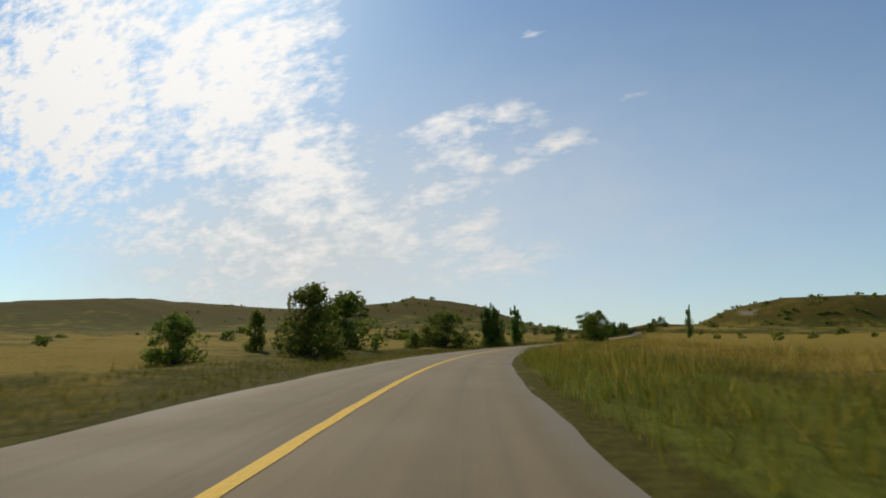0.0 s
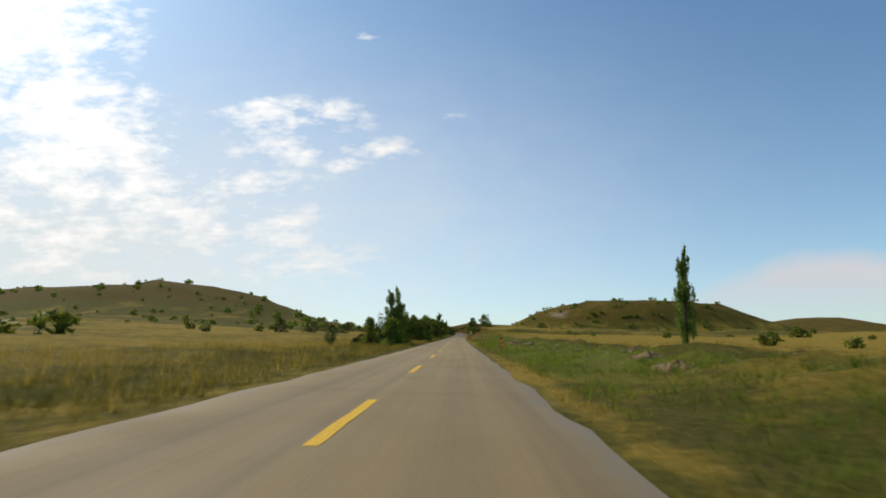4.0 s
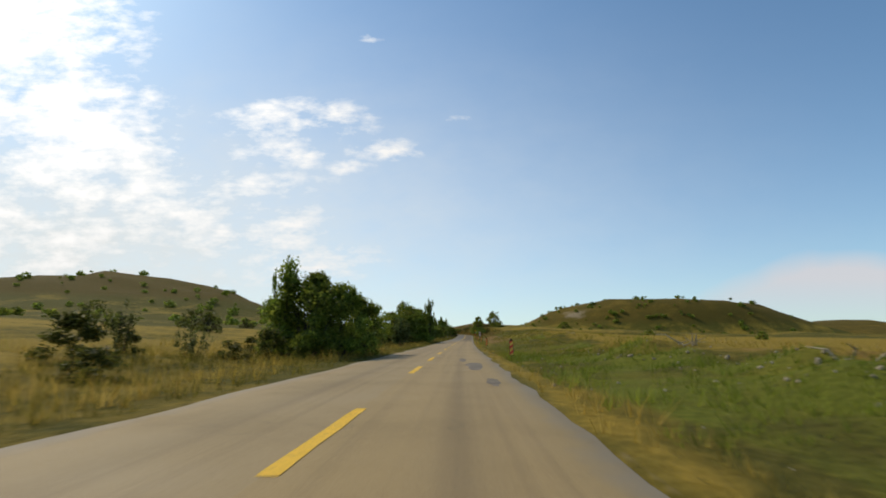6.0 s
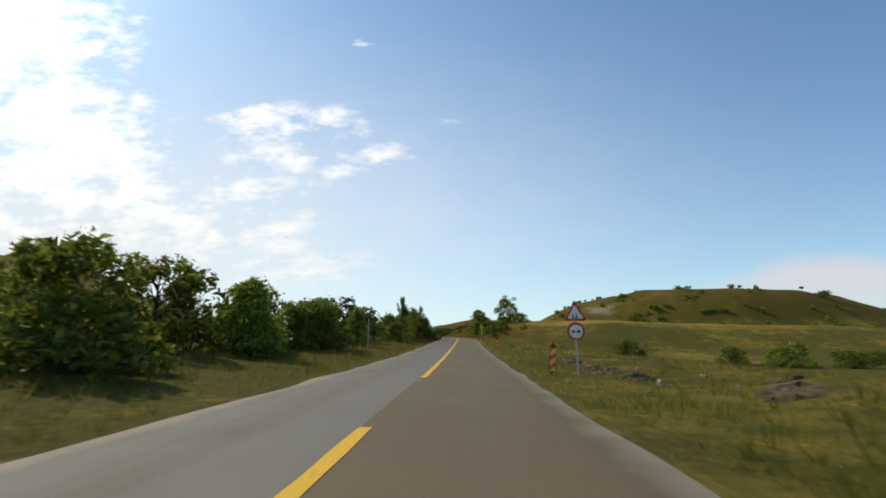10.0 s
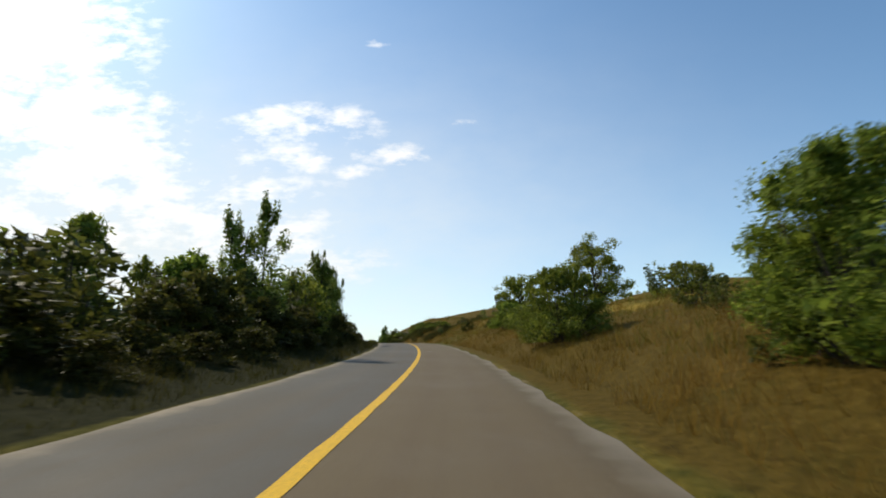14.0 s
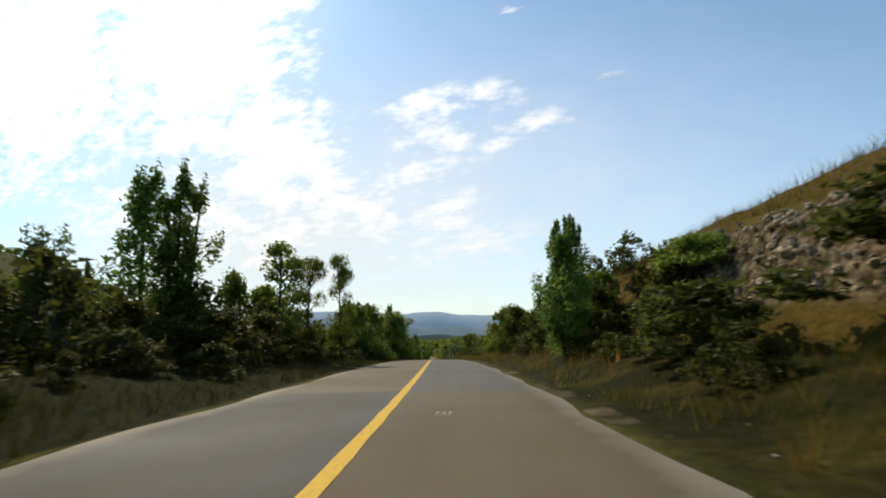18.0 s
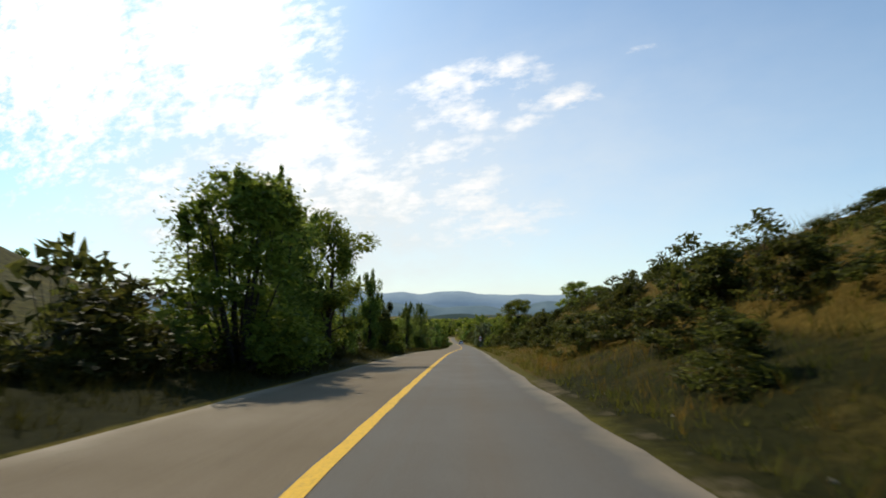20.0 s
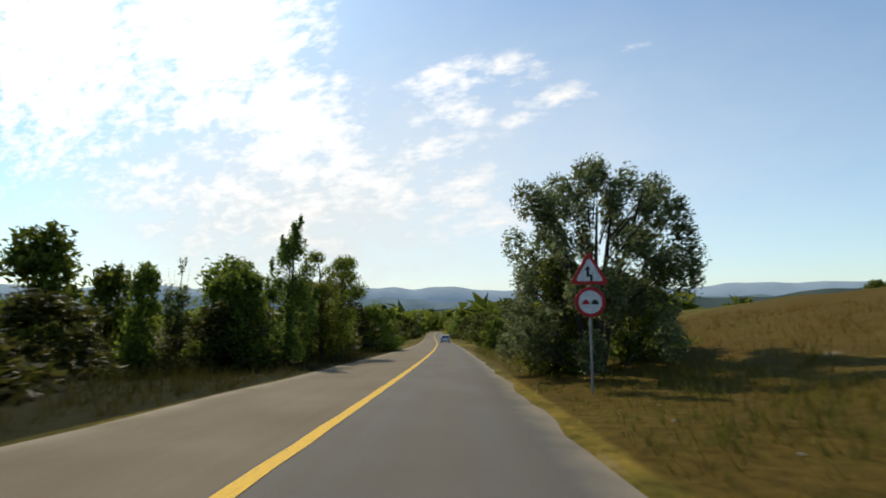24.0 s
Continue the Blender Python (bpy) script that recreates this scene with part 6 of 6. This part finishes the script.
grass("tall_dry_grass", "tall yellowing meadow grass by the road", DRY_GRASS, -15, 135, 5.0, 20, 22, 0.35, 0.95, 0.010, 1)
grass("tall_green_grass", "tall green grass on the bank of the verge", MEADOW_GREEN, -15, 135, 3.7, 9, 60, 0.3, 0.8, 0.008, 2)
grass("verge_grass", "green and yellow grass on the verge", OLIVE_GRASS, -15, 150, -10, -3.6, 40, 0.15, 0.5, 0.009, 3)
grass("lush_verge_grass", "short lush green weeds on the verge", GREEN_GRASS, 132, 240, 4.1, 10.5, 95, 0.10, 0.42, 0.009, 4, 0.1)
grass("mixed_verge_grass", "yellow-green rough grass on the verge", MEADOW_GREEN, 228, 290, 4.1, 12, 50, 0.08, 0.40, 0.009, 28, 0.2)
grass("spoil_weeds", "green weeds along the foot of the spoil bank", MEADOW_GREEN, 270, 345, 4.1, 5.3, 44, 0.08, 0.30, 0.012, 24, 0.35)
grass("spoil_tufts", "scattered green tufts on the dug soil", MEADOW_GREEN, 250, 345, 8.0, 20, 42, 0.10, 0.40, 0.011, 25, 0.35)
grass("bank_tufts", "thin green tufts on the face of the dug bank", MEADOW_GREEN, 262, 345, 4.8, 8.4, 26, 0.06, 0.28, 0.010, 38, 0.7)
grass("verge_straw", "sparse dry grass at the edge of the road", DRY_GRASS, 132, 440, 3.45, 4.4, 26, 0.1, 0.4, 0.008, 5)
grass("field_grass", "dry yellow field grass beyond the spoil bank", DRY_GRASS, 132, 430, 13, 36, 5, 0.2, 0.6, 0.014, 6, 0.3)
grass("verge_weeds", "green weeds and coarse grass on the low verge", MEADOW_GREEN, 336, 436, 3.9, 9.5, 46, 0.10, 0.42, 0.009, 34, 0.15)
grass("field_tufts", "rough olive tufts on the low field", OLIVE_GRASS, 332, 440, 4.2, 26, 16, 0.12, 0.5, 0.010, 33, 0.25)
grass("hedge_grass", "long olive grass below the hedge", OLIVE_GRASS, 145, 402, -10.5, -3.55, 29, 0.2, 0.65, 0.009, 7)
grass("hedge_straw", "dry straw-coloured grass below the hedge", DRY_GRASS, 125, 330, -16, -4.2, 30, 0.35, 0.95, 0.008, 8, 0.2)
grass("bank_grass", "rust-brown dry grass on the bank", RUST_GRASS, 428, 640, 4.0, 19, 36, 0.25, 0.8, 0.007, 9, 0.1)
grass("bank_green", "dark olive grass on the bank above the road", VERGE_GREEN, 500, 610, 3.7, 9, 34, 0.15, 0.5, 0.007, 10, 0.3)
grass("tall_rust_grass", "tall rust-brown seeding grass along the bank", RUST_GRASS, 440, 545, 4.0, 9.5, 60, 0.3, 0.7, 0.006, 27, 0.1)
grass("bank_weeds", "green weeds scattered over the dry bank", VERGE_GREEN, 445, 740, 6.5, 20, 16, 0.3, 0.9, 0.009, 26, 0.45)
# the next two carry the verge's shade in their blade colour
grass("shade_grass", "olive grass below the hedge, coloured dark for shade", SHADED_GRASS, 398, 765, -8, -3.55, 62, 0.2, 0.6, 0.008, 11)
grass("shade_weeds", "brown-green weeds below the hedge, coloured dark for shade", SHADED_GRASS, 430, 765, -12, -5, 15, 0.3, 0.7, 0.008, 14)
grass("meadow_grass", "rust-brown dry grass of the level meadow", RUST_GRASS, 640, 770, 5.0, 24, 24, 0.2, 0.6, 0.008, 12, 0.1)
grass("meadow_green", "dull green grass on the low verge", VERGE_GREEN, 600, 770, 3.7, 8.5, 60, 0.15, 0.45, 0.008, 13)


def shrub_scatter(name, label, count, pick, seed, low, high):
    """Far shrubs and small trees on the hillsides, each a loose ball of leaves, in one mesh."""
    rng = np.random.RandomState(seed)
    all_v = []
    j = rng.randint(len(gx), size=40000)
    s, d = gs[j] + rng.uniform(-15, 15, len(j)), gd[j] + rng.uniform(-12, 12, len(j))
    x, y = plan_xy(s, d)
    ok = np.flatnonzero(pick(x, y, gz[j], d, s))[:count]
    s, d, x, y = s[ok], d[ok], x[ok], y[ok]
    for px, py, pz in zip(x, y, land_z(s, d)):
        h = rng.uniform(low, high) * (1.0 + 0.5 * (rng.rand() < 0.2))
        pts = shell_points(rng, 80, (px, py, pz + h * 0.38), (h * 0.6, h * 0.6, h * 0.45))
        all_v.append(leaf_arrays(pts, h * 0.36, rng)[0])
    v = np.concatenate(all_v)
    tagged(new(name, fast_mesh(name, v, np.arange(len(v)).reshape(-1, 3), LEAF["bush"])), label, "shrubs", kind="stuff")


shrub_scatter("hill_shrubs", "dark shrubs in bands over the flat-topped hill", 300, lambda x, y, z, d, s: (ripple(x, 2.2 * y, 60, 8) > 0.15) & (d > 60) & (d < 520) & (y > 640) & (y < 960) & (x > 20) & (x < 460) & (z > 4), 3, 1.6, 4.2)
shrub_scatter("ridge_shrubs", "dark shrubs dotted over the grassy ridge", 240, lambda x, y, z, d, s: (d > -600) & (d < -60) & (y > 380) & (y < 720) & (x < -70), 4, 1.2, 3.6)
shrub_scatter("field_shrubs", "small dark shrubs in the dry field", 160, lambda x, y, z, d, s: (np.abs(d) > 35) & (np.abs(d) < 220) & (s > 0) & (s < 430), 5, 1.0, 2.6)
shrub_scatter("valley_trees", "wooded valley floor beyond the road", 650, lambda x, y, z, d, s: (s > 900) & (s < 2200) & (np.abs(d) < 900) & (np.abs(d) > 8), 6, 5.0, 12.0)


# ---- hedgerows that close the view along the road ----
def hedge_row(s0, s1, d0, d1, step, low, high, seed, kinds=("hedge",)):
    rng = random.Random(seed)
    s = s0
    while s < s1:
        h = rng.uniform(low, high)
        tree(rng.choice(kinds), s, rng.uniform(d0, d1), h, h * rng.uniform(1.1, 1.6))
        s += step * rng.uniform(0.7, 1.3)


hedge_row(318, 358, -16, -11.5, 5.0, 1.5, 2.5, 1)
hedge_row(358, 430, -16, -11.5, 5.6, 3.0, 4.6, 22)
hedge_row(425, 690, -12.5, -8.5, 4.0, 2.4, 3.8, 2)
hedge_row(430, 670, -19, -14, 9.0, 3.0, 5.0, 3)
hedge_row(690, 760, -14, -9.5, 6.0, 1.4, 2.6, 4)
hedge_row(760, 960, -13, -8, 10, 3.5, 6.5, 5, ("hedge", "hedge", "hedge", "broad", "poplar"))
hedge_row(755, 960, 7, 12, 10, 3.5, 6.5, 6, ("hedge", "hedge", "hedge", "broad", "poplar"))
hedge_row(610, 716, 5.8, 11, 3.2, 1.1, 2.1, 7)
hedge_row(612, 700, 10, 17, 6.0, 0.8, 1.8, 17)
hedge_row(576, 612, 6.5, 10.5, 3.0, 0.9, 1.8, 19)
hedge_row(541, 604, 5.3, 7.2, 3.2, 0.6, 1.15, 21)
hedge_row(440, 532, 6.5, 16, 5.0, 0.8, 2.0, 8)
hedge_row(100, 160, -60, -40, 9.0, 2.0, 3.5, 9)
hedge_row(240, 420, -45, -28, 11.0, 2.0, 4.0, 10)


def thicket(name, label, rows, seed):
    """A continuous growth of hedge plants, too tangled to count: leaves of many bushes in one mesh."""
    rng = random.Random(seed)
    shapes = []
    for k in range(4):
        wood, leaves, H, W = build_plant("hedge", 300 + k, 1.0, 0.95)
        co = np.empty(3 * len(leaves.vertices), dtype=np.float32)
        leaves.vertices.foreach_get("co", co)
        shapes.append((co.reshape(-1, 3), H, W))
        bpy.data.meshes.remove(wood)
        bpy.data.meshes.remove(leaves)
    out = []
    for s0, s1, d0, d1, step, low, high in rows:
        s = s0
        while s < s1:
            co, H, W = rng.choice(shapes)
            h = rng.uniform(low, high)
            w = h * rng.uniform(1.1, 1.7)
            p = place(s, rng.uniform(d0, d1))
            a = rng.uniform(0, 6.283)
            x, y = co[:, 0] * w / W, co[:, 1] * w / W
            out.append(np.stack([p.x + x * math.cos(a) - y * math.sin(a), p.y + x * math.sin(a) + y * math.cos(a), p.z - 0.08 + co[:, 2] * h / H], 1))
            s += step * rng.uniform(0.7, 1.3)
    v = np.concatenate(out)
    tagged(new(name, fast_mesh(name, v, np.arange(len(v)).reshape(-1, 3), LEAF["hedge"])), label, "hedge", kind="stuff")


thicket("bramble_thicket", "dark tangled bramble thicket along the shaded verge", [(432, 668, -9.0, -6.9, 3.0, 1.5, 2.6), (436, 650, -6.8, -5.6, 2.8, 0.6, 1.2)], 31)
thicket("cutting_scrub", "dull green scrub at the foot of the rock cutting", [(566, 606, 6.4, 8.6, 2.2, 1.2, 2.5), (552, 566, 5.6, 7.2, 2.4, 0.5, 1.0)], 35)
thicket("knoll_scrub", "dark scrub and brambles covering the steep knoll", [(539.3, 541.5, 4.6, 6.5, 0.3, 0.4, 0.8), (541, 543.5, 5, 11, 0.22, 0.5, 0.9), (541.5, 552, 4.8, 8, 0.9, 0.6, 1.2), (542.5, 552, 8, 12.5, 1.2, 0.6, 1.1), (546, 556, 4.6, 7, 1.4, 0.6, 1.2)], 36)
thicket("bank_scrub", "low olive scrub along the grassy bank", [(612, 712, 5.4, 9.5, 1.1, 0.6, 1.4), (612, 690, 9.5, 15, 2.0, 0.5, 1.2)], 37)
thicket("low_thicket", "low dull green scrub along the dry verge", [(196, 335, -12.5, -6.8, 3.0, 0.8, 1.8)], 18)
thicket("valley_thicket", "dark scrub between the trees above the verge", [(668, 715, -12, -7, 4.0, 1.0, 1.9), (736, 775, -13, -7.2, 2.6, 1.4, 2.8)], 33)
